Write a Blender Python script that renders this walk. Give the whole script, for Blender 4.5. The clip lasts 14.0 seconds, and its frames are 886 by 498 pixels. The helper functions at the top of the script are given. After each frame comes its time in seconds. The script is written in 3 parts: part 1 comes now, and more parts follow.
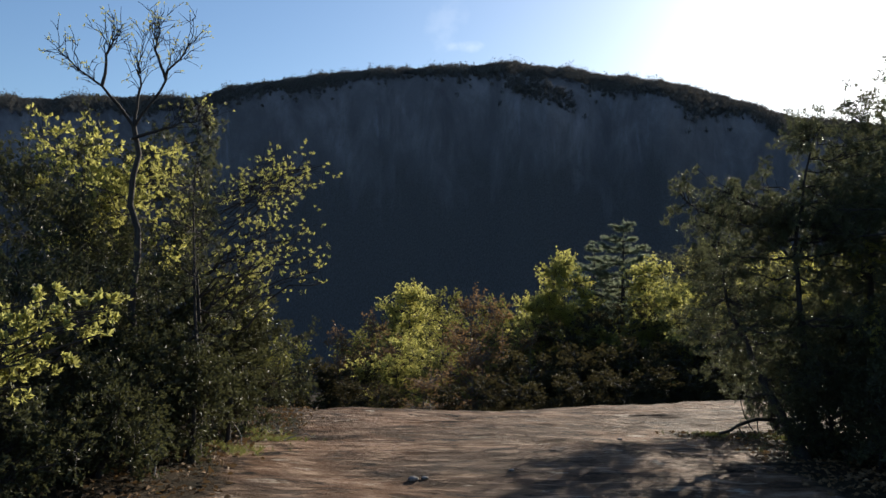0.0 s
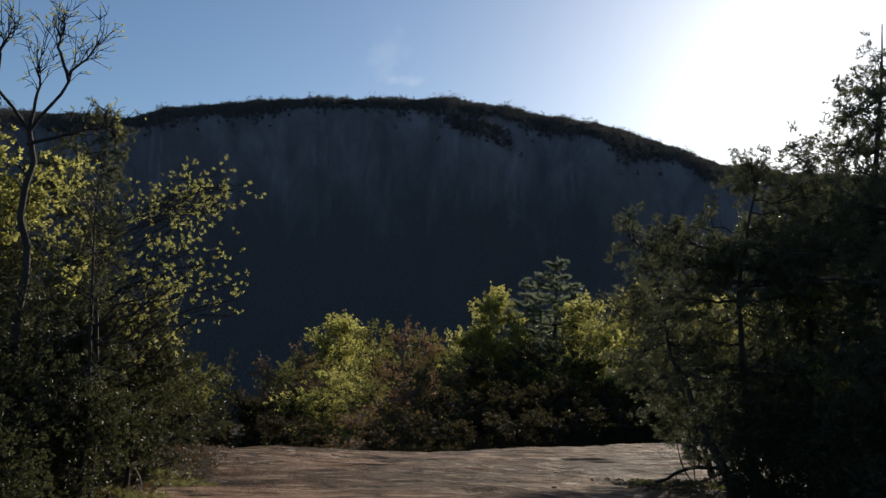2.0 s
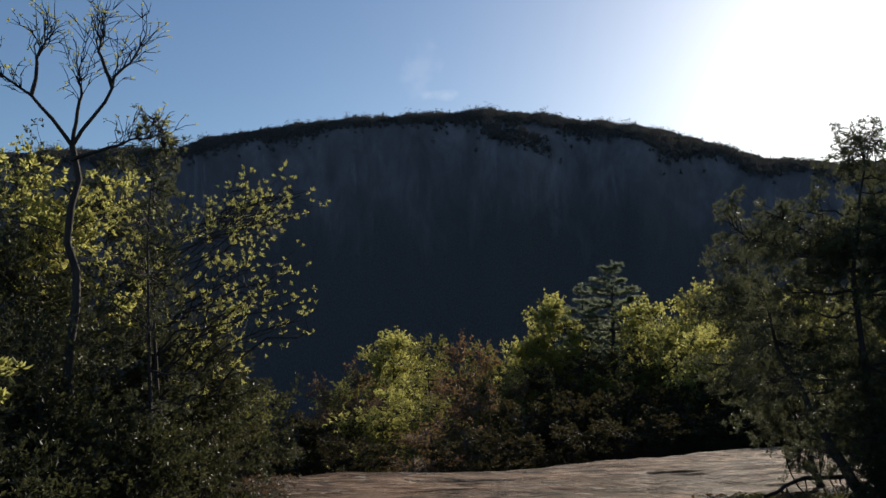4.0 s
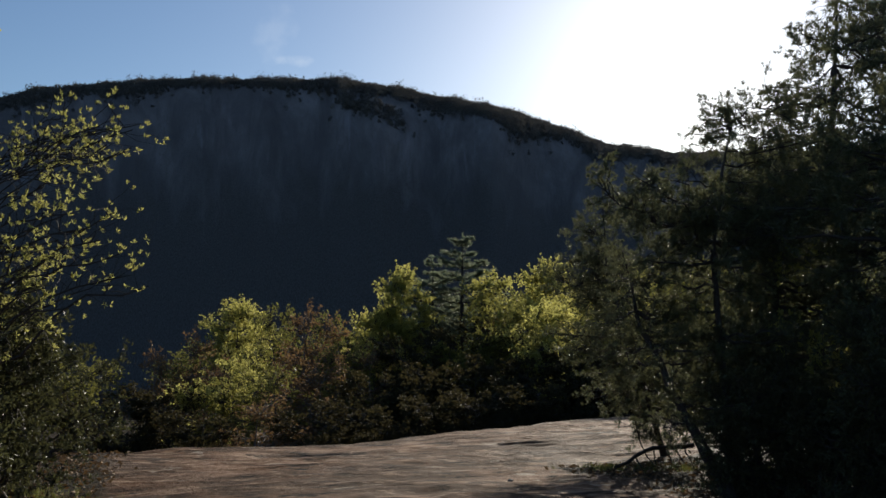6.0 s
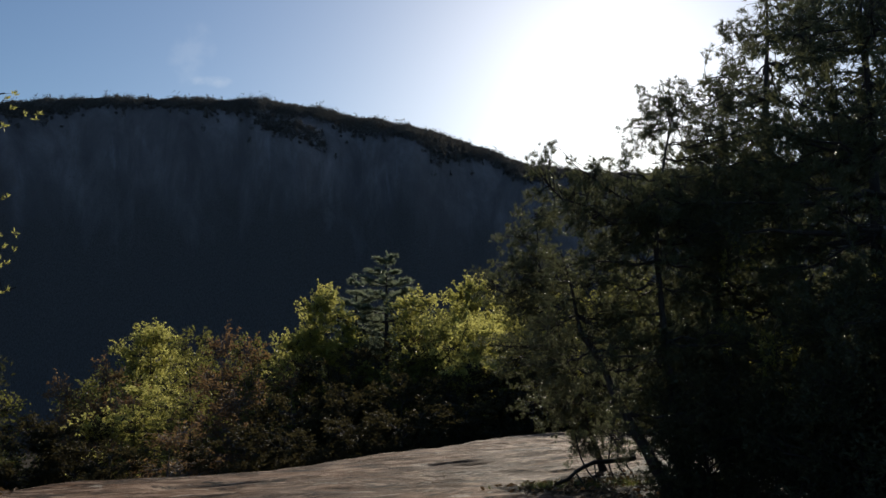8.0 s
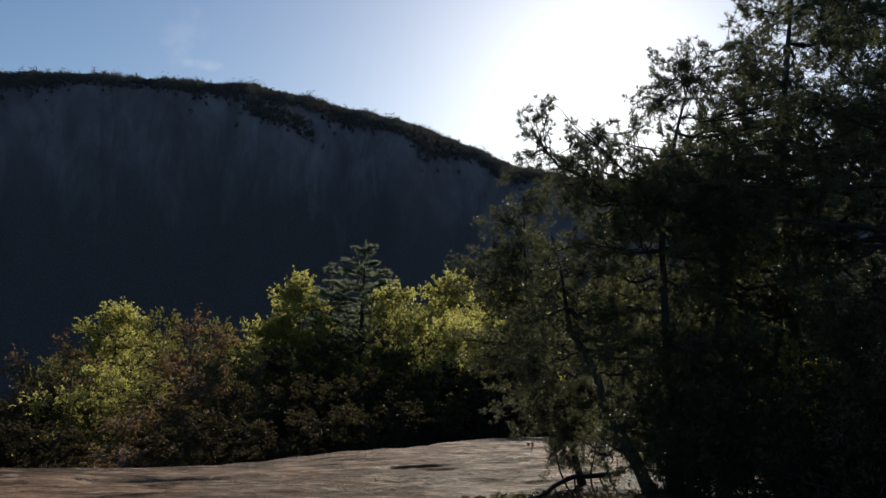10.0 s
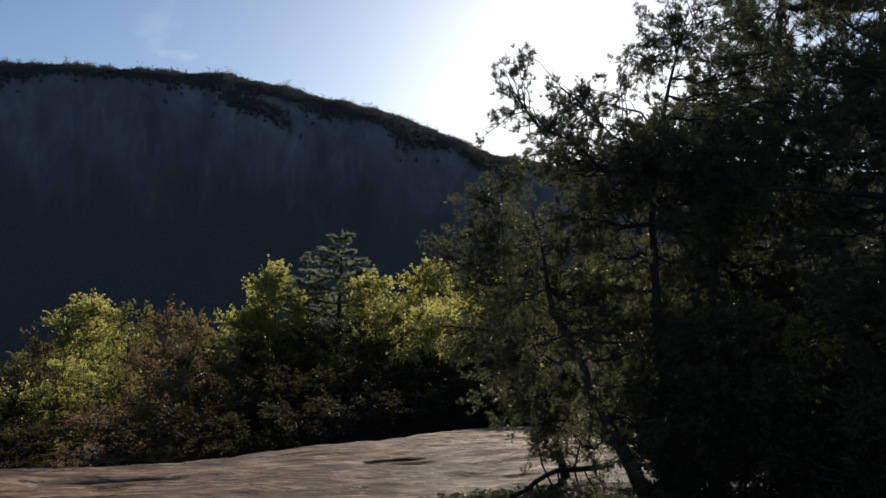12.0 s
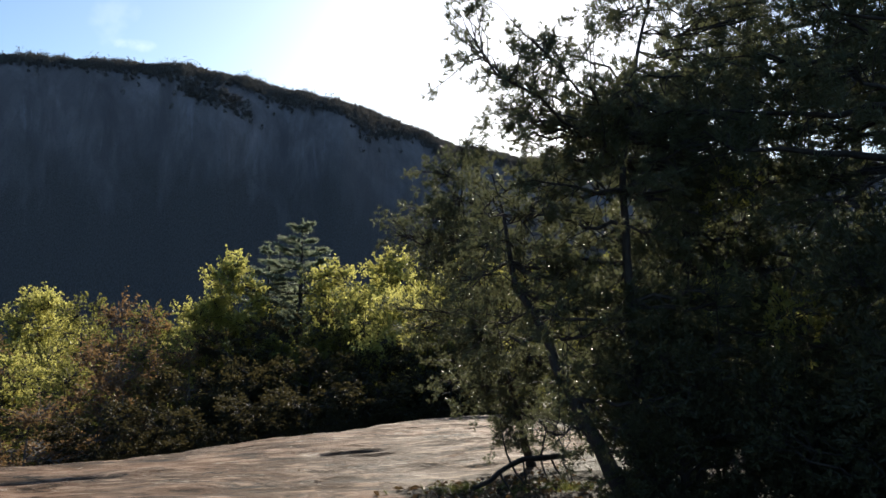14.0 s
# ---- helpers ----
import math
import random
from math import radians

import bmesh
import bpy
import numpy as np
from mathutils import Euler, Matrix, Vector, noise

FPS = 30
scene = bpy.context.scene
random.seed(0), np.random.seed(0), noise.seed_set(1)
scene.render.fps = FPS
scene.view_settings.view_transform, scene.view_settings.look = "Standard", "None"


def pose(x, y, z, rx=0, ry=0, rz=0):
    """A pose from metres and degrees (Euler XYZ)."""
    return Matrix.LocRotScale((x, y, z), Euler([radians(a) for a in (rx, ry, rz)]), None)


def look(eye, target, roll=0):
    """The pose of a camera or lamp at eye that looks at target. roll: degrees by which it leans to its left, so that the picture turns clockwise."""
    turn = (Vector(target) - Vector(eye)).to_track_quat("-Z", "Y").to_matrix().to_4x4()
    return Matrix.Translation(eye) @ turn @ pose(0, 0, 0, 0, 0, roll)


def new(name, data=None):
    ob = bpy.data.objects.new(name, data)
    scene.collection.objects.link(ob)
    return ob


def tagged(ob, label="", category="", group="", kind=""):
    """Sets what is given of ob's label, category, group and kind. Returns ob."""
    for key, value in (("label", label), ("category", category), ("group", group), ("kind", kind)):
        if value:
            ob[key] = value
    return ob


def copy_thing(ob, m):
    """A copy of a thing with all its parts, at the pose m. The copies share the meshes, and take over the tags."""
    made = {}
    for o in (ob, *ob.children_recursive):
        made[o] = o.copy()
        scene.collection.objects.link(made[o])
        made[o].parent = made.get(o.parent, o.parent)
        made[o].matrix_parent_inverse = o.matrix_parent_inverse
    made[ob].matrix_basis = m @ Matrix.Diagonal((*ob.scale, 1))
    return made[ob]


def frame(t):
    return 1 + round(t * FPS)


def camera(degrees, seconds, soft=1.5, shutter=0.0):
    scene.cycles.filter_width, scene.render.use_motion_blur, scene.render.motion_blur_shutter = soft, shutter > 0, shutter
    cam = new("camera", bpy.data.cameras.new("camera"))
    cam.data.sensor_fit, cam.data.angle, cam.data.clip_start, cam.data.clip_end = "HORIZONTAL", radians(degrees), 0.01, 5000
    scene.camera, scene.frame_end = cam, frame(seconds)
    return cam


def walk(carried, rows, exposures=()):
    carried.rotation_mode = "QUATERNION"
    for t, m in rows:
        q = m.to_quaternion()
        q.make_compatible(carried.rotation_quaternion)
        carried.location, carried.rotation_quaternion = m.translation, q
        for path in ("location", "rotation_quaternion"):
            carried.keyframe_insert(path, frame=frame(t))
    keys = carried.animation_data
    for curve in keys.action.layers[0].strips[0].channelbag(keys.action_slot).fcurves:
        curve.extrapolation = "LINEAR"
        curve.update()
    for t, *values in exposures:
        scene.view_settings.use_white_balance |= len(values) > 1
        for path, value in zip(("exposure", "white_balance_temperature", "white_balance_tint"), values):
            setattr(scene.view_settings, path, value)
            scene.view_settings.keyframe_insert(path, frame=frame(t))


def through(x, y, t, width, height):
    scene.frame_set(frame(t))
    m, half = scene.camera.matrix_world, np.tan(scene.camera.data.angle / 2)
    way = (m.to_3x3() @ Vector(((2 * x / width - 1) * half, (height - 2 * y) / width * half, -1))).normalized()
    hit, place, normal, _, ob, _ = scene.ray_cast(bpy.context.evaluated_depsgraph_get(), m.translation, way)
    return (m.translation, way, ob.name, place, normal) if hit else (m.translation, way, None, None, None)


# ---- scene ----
cam = camera(57.3, 14.0)
PATH = [
    (0, (0.0, 0.0, 1.55), (0.049, 1.998, 1.619), -0.0),
    (0.5, (-0.002, 0.135, 1.565), (0.208, 2.122, 1.651), 0.1),
    (1, (0.012, 0.289, 1.566), (0.329, 2.261, 1.653), 0.7),
    (1.5, (0.075, 0.483, 1.545), (0.348, 2.463, 1.619), 0.6),
    (2, (0.053, 0.695, 1.57), (0.262, 2.678, 1.722), 1.7),
    (2.2, (0.027, 0.801, 1.573), (0.207, 2.786, 1.745), 2.1),
    (4.3, (-0.276, 1.722, 1.552), (-0.166, 3.711, 1.734), -1.8),
    (4.5, (-0.278, 1.788, 1.561), (-0.151, 3.776, 1.736), -2.2),
    (5, (-0.309, 1.961, 1.531), (-0.029, 3.936, 1.673), -1.0),
    (5.5, (-0.295, 2.163, 1.487), (0.072, 4.126, 1.584), -0.1),
    (6, (-0.284, 2.382, 1.461), (0.182, 4.323, 1.571), -0.1),
    (6.5, (-0.28, 2.585, 1.435), (0.253, 4.51, 1.554), 0.1),
    (7, (-0.25, 2.81, 1.368), (0.23, 4.748, 1.492), -0.5),
    (7.5, (-0.229, 3.012, 1.343), (0.306, 4.933, 1.493), 0.3),
    (8, (-0.116, 3.209, 1.288), (0.532, 5.095, 1.448), -1.2),
    (8.2, (-0.082, 3.276, 1.298), (0.604, 5.146, 1.485), -1.9),
    (10.3, (0.488, 4.55, 1.131), (1.145, 6.433, 1.287), 2.9),
    (10.5, (0.529, 4.616, 1.113), (1.125, 6.517, 1.284), 2.9),
    (11, (0.605, 4.799, 1.119), (1.204, 6.7, 1.287), 2.7),
    (11.5, (0.675, 4.948, 1.123), (1.383, 6.813, 1.26), 1.5),
    (12, (0.758, 5.079, 1.1), (1.494, 6.934, 1.23), 1.2),
    (12.5, (0.848, 5.256, 1.086), (1.579, 7.114, 1.193), 1.4),
    (13, (0.938, 5.388, 1.057), (1.689, 7.239, 1.163), 1.2),
    (13.5, (1.017, 5.527, 1.027), (1.917, 7.307, 1.173), 1.0),
    (14, (1.092, 5.654, 0.976), (1.91, 7.476, 1.085), 0.5),
]
EXPOSURES = [(0, 0.7), (0.5, 0.22), (1.0, 0.05), (1.5, 0.1), (2.2, 0.2), (4.5, 0.25), (5, 0.4), (6.5, 0.12), (8, 0.05), (11, 0.1), (12.5, 0.3), (13.3, 0.6), (14, 1.0)]
walk(cam, [(t, look(eye, target, roll)) for t, eye, target, roll in PATH], EXPOSURES)

# ---- light ----
SUN_AZ, SUN_EL = 31.2, 18.4
world = bpy.data.worlds.new("sky")
scene.world = world
world.use_nodes = True
wn = world.node_tree
sky = wn.nodes.new("ShaderNodeTexSky")
sky.sky_type, sky.sun_disc = "NISHITA", False
sky.sun_elevation, sky.sun_rotation = radians(SUN_EL), radians(SUN_AZ)
sky.air_density, sky.dust_density, sky.ozone_density = 1.0, 0.6, 4.0


def thin_cloud(below, az, el, wide, high, lean, colour):
    """A wisp of thin cloud, added to the sky round one bearing; lean: how far its top is drawn to one side."""
    a, e = radians(az), radians(el)
    across = Vector((math.cos(a), -math.sin(a), 0))
    up = Vector((-math.sin(a) * math.sin(e), -math.cos(a) * math.sin(e), math.cos(e))) + across * lean
    way = wn.nodes.new("ShaderNodeTexCoord").outputs["Generated"]
    total = None
    for axis, size in ((across - up * lean, wide), (up, high)):
        dot = wn.nodes.new("ShaderNodeVectorMath")
        dot.operation = "DOT_PRODUCT"
        dot.inputs[1].default_value = axis / radians(size)
        wn.links.new(way, dot.inputs[0])
        shift = wn.nodes.new("ShaderNodeMath")
        shift.operation = "SUBTRACT"
        centre = Vector((math.sin(a) * math.cos(e), math.cos(a) * math.cos(e), math.sin(e)))
        shift.inputs[1].default_value = centre.dot(axis / radians(size))
        wn.links.new(dot.outputs["Value"], shift.inputs[0])
        square = wn.nodes.new("ShaderNodeMath")
        square.operation = "MULTIPLY"
        wn.links.new(shift.outputs[0], square.inputs[0])
        wn.links.new(shift.outputs[0], square.inputs[1])
        if total is None:
            total = square.outputs[0]
        else:
            add = wn.nodes.new("ShaderNodeMath")
            wn.links.new(total, add.inputs[0])
            wn.links.new(square.outputs[0], add.inputs[1])
            total = add.outputs[0]
    puff = wn.nodes.new("ShaderNodeTexNoise")
    puff.inputs["Scale"].default_value, puff.inputs["Detail"].default_value = 42, 5
    wn.links.new(way, puff.inputs["Vector"])
    rough = wn.nodes.new("ShaderNodeMath")
    rough.operation, rough.inputs[1].default_value = "MULTIPLY_ADD", -3.6
    wn.links.new(puff.outputs["Fac"], rough.inputs[0])
    wn.links.new(total, rough.inputs[2])
    thick = wn.nodes.new("ShaderNodeMapRange")
    thick.interpolation_type = "SMOOTHSTEP"
    for key, value in (("From Min", -2.4), ("From Max", -0.4), ("To Min", 1.0), ("To Max", 0.0)):
        thick.inputs[key].default_value = value
    wn.links.new(rough.outputs[0], thick.inputs["Value"])
    mix = wn.nodes.new("ShaderNodeMix")
    mix.data_type, mix.blend_type = "RGBA", "ADD"
    mix.inputs[7].default_value = (*colour, 1)
    wn.links.new(thick.outputs[0], mix.inputs[0])
    wn.links.new(below, mix.inputs[6])
    return mix.outputs[2]


high_cloud = thin_cloud(sky.outputs[0], 3.0, 15.95, 1.3, 0.42, 0.0, (1.7, 1.4, 0.8))
high_cloud = thin_cloud(high_cloud, 1.6, 17.6, 1.2, 2.2, 0.25, (0.7, 0.6, 0.4))
wn.links.new(high_cloud, wn.nodes["Background"].inputs[0])
wn.nodes["Background"].inputs[1].default_value = 0.085
sun_data = bpy.data.lights.new("sun", "SUN")
sun_data.energy, sun_data.angle, sun_data.color = 4.2, radians(0.6), (1.0, 0.90, 0.75)
sun = new("sun", sun_data)
_a, _e = radians(SUN_AZ), radians(SUN_EL)
sun.matrix_world = look((60 * math.sin(_a), 60 * math.cos(_a), 60 * math.tan(_e)), (0, 0, 0))

rng = np.random.default_rng(7)


# ---- materials ----
def material(name):
    m = bpy.data.materials.new(name)
    m.use_nodes = True
    nt = m.node_tree
    return m, nt, nt.nodes["Principled BSDF"], nt.nodes["Material Output"]


def node(nt, kind, **sets):
    n = nt.nodes.new(kind)
    for k, v in sets.items():
        n.inputs[k].default_value = v
    return n


def ramp(nt, fac, stops):
    r = nt.nodes.new("ShaderNodeValToRGB")
    while len(r.color_ramp.elements) < len(stops):
        r.color_ramp.elements.new(0.5)
    for el, (p, c) in zip(r.color_ramp.elements, stops):
        el.position, el.color = p, (*c, 1)
    nt.links.new(fac, r.inputs[0])
    return r.outputs[0]


def noise_tex(nt, scale, detail=6, rough=0.6, stretch=(1, 1, 1), turn=0.0):
    tc = nt.nodes.new("ShaderNodeTexCoord")
    mp = nt.nodes.new("ShaderNodeMapping")
    mp.inputs["Scale"].default_value = stretch
    mp.inputs["Rotation"].default_value = (0, 0, radians(turn))
    nt.links.new(tc.outputs["Object"], mp.inputs[0])
    n = node(nt, "ShaderNodeTexNoise", Scale=scale, Detail=detail, Roughness=rough)
    nt.links.new(mp.outputs[0], n.inputs["Vector"])
    return n.outputs["Fac"]


def mixed(nt, fac, a, b, kind="MIX"):
    m = nt.nodes.new("ShaderNodeMix")
    m.data_type, m.blend_type = "RGBA", kind
    if isinstance(fac, (int, float)):
        m.inputs[0].default_value = fac
    else:
        nt.links.new(fac, m.inputs[0])
    for sock, v in ((m.inputs[6], a), (m.inputs[7], b)):
        if isinstance(v, tuple):
            sock.default_value = (*v, 1)
        else:
            nt.links.new(v, sock)
    return m.outputs[2]


def maths(nt, op, a, b):
    m = nt.nodes.new("ShaderNodeMath")
    m.operation = op
    for sock, v in zip(m.inputs, (a, b)):
        if isinstance(v, (int, float)):
            sock.default_value = v
        else:
            nt.links.new(v, sock)
    return m.outputs[0]


def bump(nt, p, height, strength, dist):
    b = node(nt, "ShaderNodeBump", Strength=strength, Distance=dist)
    nt.links.new(height, b.inputs["Height"])
    nt.links.new(b.outputs[0], p.inputs["Normal"])


def ground_material():
    m, nt, p, _ = material("granite_and_litter")
    big = noise_tex(nt, 0.33, 6, 0.62, (0.9, 1.1, 1), -20)
    streak = noise_tex(nt, 1.1, 9, 0.7, (0.8, 1.3, 1), -18)
    fine = noise_tex(nt, 34, 4, 0.7)
    blot = noise_tex(nt, 0.75, 9, 0.75, (0.8, 1.2, 1), 10)
    crack = noise_tex(nt, 1.9, 9, 0.7, (0.75, 1.5, 1), -12)
    rock = ramp(nt, streak, [(0.38, (0.05, 0.031, 0.02)), (0.46, (0.17, 0.096, 0.056)), (0.55, (0.235, 0.14, 0.088)), (0.64, (0.39, 0.258, 0.172))])
    rock = mixed(nt, ramp(nt, big, [(0.44, (0, 0, 0)), (0.56, (0.8, 0.8, 0.8))]), rock, (0.10, 0.068, 0.046))
    rock = mixed(nt, ramp(nt, blot, [(0.54, (0, 0, 0)), (0.60, (0.8, 0.8, 0.8))]), rock, (0.04, 0.03, 0.024))
    rock = mixed(nt, ramp(nt, crack, [(0.37, (1, 1, 1)), (0.42, (0, 0, 0))]), rock, (0.02, 0.016, 0.013))
    rock = mixed(nt, ramp(nt, crack, [(0.60, (0, 0, 0)), (0.655, (0.8, 0.8, 0.8))]), rock, (0.52, 0.44, 0.35))
    rib = noise_tex(nt, 3.4, 9, 0.68, (0.5, 1.5, 1), -6)
    rock = mixed(nt, ramp(nt, rib, [(0.37, (0.85, 0.85, 0.85)), (0.44, (0, 0, 0))]), rock, (0.045, 0.03, 0.021))
    rock = mixed(nt, ramp(nt, rib, [(0.54, (0, 0, 0)), (0.62, (0.85, 0.85, 0.85))]), rock, (0.41, 0.285, 0.197))
    rock = mixed(nt, 0.4, rock, ramp(nt, fine, [(0.3, (0.35, 0.35, 0.35)), (0.7, (0.7, 0.7, 0.7))]), "OVERLAY")
    litter = ramp(nt, noise_tex(nt, 9, 6, 0.7), [(0.3, (0.014, 0.011, 0.008)), (0.5, (0.045, 0.031, 0.019)), (0.7, (0.11, 0.074, 0.043))])
    litter = mixed(nt, ramp(nt, noise_tex(nt, 0.6, 6, 0.7), [(0.4, (0, 0, 0)), (0.65, (0.8, 0.8, 0.8))]), litter, (0.028, 0.026, 0.014))
    at = nt.nodes.new("ShaderNodeAttribute")
    at.attribute_name = "soil"
    edge = maths(nt, "ADD", at.outputs["Fac"], maths(nt, "MULTIPLY", maths(nt, "SUBTRACT", blot, 0.5), 1.1))
    sel = ramp(nt, edge, [(0.42, (0, 0, 0)), (0.58, (1, 1, 1))])
    nt.links.new(mixed(nt, sel, rock, litter), p.inputs["Base Color"])
    nt.links.new(ramp(nt, streak, [(0.3, (0.9, 0.9, 0.9)), (0.7, (0.62, 0.62, 0.62))]), p.inputs["Roughness"])
    p.inputs["Specular IOR Level"].default_value = 0.06
    bump(nt, p, maths(nt, "ADD", maths(nt, "ADD", maths(nt, "MULTIPLY", streak, 1.8), maths(nt, "MULTIPLY", rib, 1.2)), maths(nt, "ADD", maths(nt, "MULTIPLY", fine, 0.12), maths(nt, "MULTIPLY", blot, 0.5))), 1.0, 0.10)
    return m


def leaf_material(name, dark, light, glow, through=0.5, gloss=0.42, shine=0.16):
    """A thin leaf: reflects from its face and lets sun through; each leaf has its own tint."""
    m, nt, p, out = material(name)
    geo = nt.nodes.new("ShaderNodeNewGeometry")
    tint = ramp(nt, geo.outputs["Random Per Island"], [(0.0, dark), (0.6, light), (1.0, tuple(c * 1.25 for c in light))])
    nt.links.new(tint, p.inputs["Base Color"])
    p.inputs["Roughness"].default_value = gloss
    p.inputs["Specular IOR Level"].default_value = shine
    tr = nt.nodes.new("ShaderNodeBsdfTranslucent")
    nt.links.new(mixed(nt, geo.outputs["Random Per Island"], glow, tuple(c * 0.6 for c in glow)), tr.inputs[0])
    mx = nt.nodes.new("ShaderNodeMixShader")
    mx.inputs[0].default_value = through
    nt.links.new(p.outputs[0], mx.inputs[1])
    nt.links.new(tr.outputs[0], mx.inputs[2])
    nt.links.new(mx.outputs[0], out.inputs[0])
    return m


def bark_material(name, a, b):
    m, nt, p, _ = material(name)
    n = noise_tex(nt, 14, 6, 0.7, (1, 1, 0.25))
    nt.links.new(ramp(nt, n, [(0.35, a), (0.65, b)]), p.inputs["Base Color"])
    p.inputs["Roughness"].default_value = 0.85
    bump(nt, p, n, 0.8, 0.015)
    return m


def mountain_material():
    m, nt, p, _ = material("mountain_granite")
    at = nt.nodes.new("ShaderNodeAttribute")
    at.attribute_name = "face"

    def on_face(scale, stretch, detail):
        mp = nt.nodes.new("ShaderNodeMapping")
        mp.inputs["Scale"].default_value = stretch
        mp.inputs["Rotation"].default_value = (0, 0, radians(-12))
        nt.links.new(at.outputs["Vector"], mp.inputs[0])
        n = node(nt, "ShaderNodeTexNoise", Scale=scale, Detail=detail, Roughness=0.65, Distortion=0.5)
        nt.links.new(mp.outputs[0], n.inputs["Vector"])
        return n.outputs["Fac"]

    runs, broad, patch = on_face(0.5, (1, 5.5, 1), 9), on_face(0.2, (1, 9.0, 1), 6), on_face(0.5, (1, 10, 1), 6)
    seep, grain = on_face(0.8, (1, 2.6, 1), 7), on_face(9, (1, 26, 1), 5)
    rock = ramp(nt, runs, [(0.34, (0.102, 0.09, 0.086)), (0.5, (0.18, 0.16, 0.152)), (0.66, (0.275, 0.246, 0.234))])
    rock = mixed(nt, ramp(nt, broad, [(0.42, (0, 0, 0)), (0.60, (0.8, 0.8, 0.8))]), rock, (0.115, 0.103, 0.098))
    rock = mixed(nt, ramp(nt, seep, [(0.60, (0, 0, 0)), (0.72, (0.6, 0.6, 0.6))]), rock, (0.29, 0.272, 0.275))
    rock = mixed(nt, ramp(nt, grain, [(0.56, (0, 0, 0)), (0.66, (0.6, 0.6, 0.6))]), rock, (0.085, 0.08, 0.08))
    woods = ramp(nt, on_face(14, (1, 20, 1), 4), [(0.35, (0.07, 0.064, 0.058)), (0.65, (0.13, 0.117, 0.105))])
    sep = nt.nodes.new("ShaderNodeSeparateXYZ")
    nt.links.new(at.outputs["Vector"], sep.inputs[0])
    low = maths(nt, "ADD", maths(nt, "MULTIPLY", sep.outputs[1], -3.2), maths(nt, "ADD", maths(nt, "MULTIPLY", patch, 2.0), 0.78))
    nt.links.new(mixed(nt, ramp(nt, low, [(0.2, (0, 0, 0)), (0.75, (1, 1, 1))]), rock, woods), p.inputs["Base Color"])
    p.inputs["Roughness"].default_value = 0.95
    p.inputs["Specular IOR Level"].default_value = 0.1
    bump(nt, p, maths(nt, "ADD", runs, maths(nt, "MULTIPLY", grain, 0.25)), 0.9, 5.0)
    return m


GROUND = ground_material()
MOUNTAIN = mountain_material()
LEAF_SPRING = leaf_material("spring_leaf", (0.07, 0.075, 0.018), (0.17, 0.17, 0.055), (0.68, 0.66, 0.21), 0.56)
LEAF_LIME = leaf_material("lime_leaf", (0.065, 0.075, 0.018), (0.14, 0.145, 0.04), (0.68, 0.65, 0.20), 0.68)
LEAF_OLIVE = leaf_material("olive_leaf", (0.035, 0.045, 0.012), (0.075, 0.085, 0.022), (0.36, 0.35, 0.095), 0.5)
# Brown-green leaves and glow kept dark: the thicket's shade is in the colour.
LEAF_BRUSH_SHADED = leaf_material("shaded_brush_leaf", (0.024, 0.023, 0.012), (0.052, 0.047, 0.022), (0.09, 0.075, 0.03), 0.4, 0.6, 0.08)
LEAF_RUSSET = leaf_material("russet_leaf", (0.05, 0.03, 0.016), (0.095, 0.06, 0.032), (0.36, 0.225, 0.105), 0.48)
LEAF_DARK = leaf_material("dark_leaf", (0.034, 0.036, 0.02), (0.07, 0.074, 0.038), (0.12, 0.125, 0.05), 0.33, 0.45, 0.24)
NEEDLE = leaf_material("pine_needle", (0.045, 0.055, 0.028), (0.085, 0.097, 0.052), (0.19, 0.20, 0.10), 0.4, 0.45, 0.3)
NEEDLE_FAR = leaf_material("spruce_needle", (0.07, 0.088, 0.066), (0.15, 0.178, 0.132), (0.36, 0.41, 0.26), 0.48, 0.5)
# Grey of leafless woods, with the haze of distance put into the colour.
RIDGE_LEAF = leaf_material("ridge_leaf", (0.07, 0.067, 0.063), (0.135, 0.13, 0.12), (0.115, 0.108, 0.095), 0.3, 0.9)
DRY_LEAF = leaf_material("dry_leaf", (0.07, 0.045, 0.025), (0.24, 0.15, 0.08), (0.2, 0.12, 0.05), 0.25, 0.6)
GRASS = leaf_material("grass_blade", (0.05, 0.065, 0.018), (0.11, 0.12, 0.04), (0.3, 0.32, 0.09), 0.45)
BARK = bark_material("dark_bark", (0.018, 0.014, 0.012), (0.052, 0.042, 0.034))
BARK_GREY = bark_material("grey_bark", (0.07, 0.06, 0.052), (0.17, 0.15, 0.13))
DEADWOOD = bark_material("bleached_wood", (0.2, 0.17, 0.14), (0.45, 0.4, 0.34))
STONE = bark_material("pebble_stone", (0.1, 0.09, 0.08), (0.3, 0.27, 0.24))


# ---- mesh helpers ----
def mesh_from(name, verts, faces, smooth=False):
    """A mesh from an array of places and an array of faces of one size."""
    me = bpy.data.meshes.new(name)
    verts, faces = np.asarray(verts, np.float32), np.asarray(faces, np.int32)
    k = faces.shape[1]
    me.vertices.add(len(verts))
    me.vertices.foreach_set("co", verts.ravel())
    me.loops.add(faces.size)
    me.loops.foreach_set("vertex_index", faces.ravel())
    me.polygons.add(len(faces))
    me.polygons.foreach_set("loop_start", np.arange(0, faces.size, k, dtype=np.int32))
    me.polygons.foreach_set("use_smooth", np.full(len(faces), smooth))
    me.update(calc_edges=True)
    return me


def part(name, me, mat, parent, label=""):
    ob = new(name, me)
    me.materials.append(mat)
    ob.parent = parent
    if label:
        tagged(ob, label)
    return ob


def unit(v):
    return v / np.maximum(np.linalg.norm(v, axis=-1, keepdims=True), 1e-9)


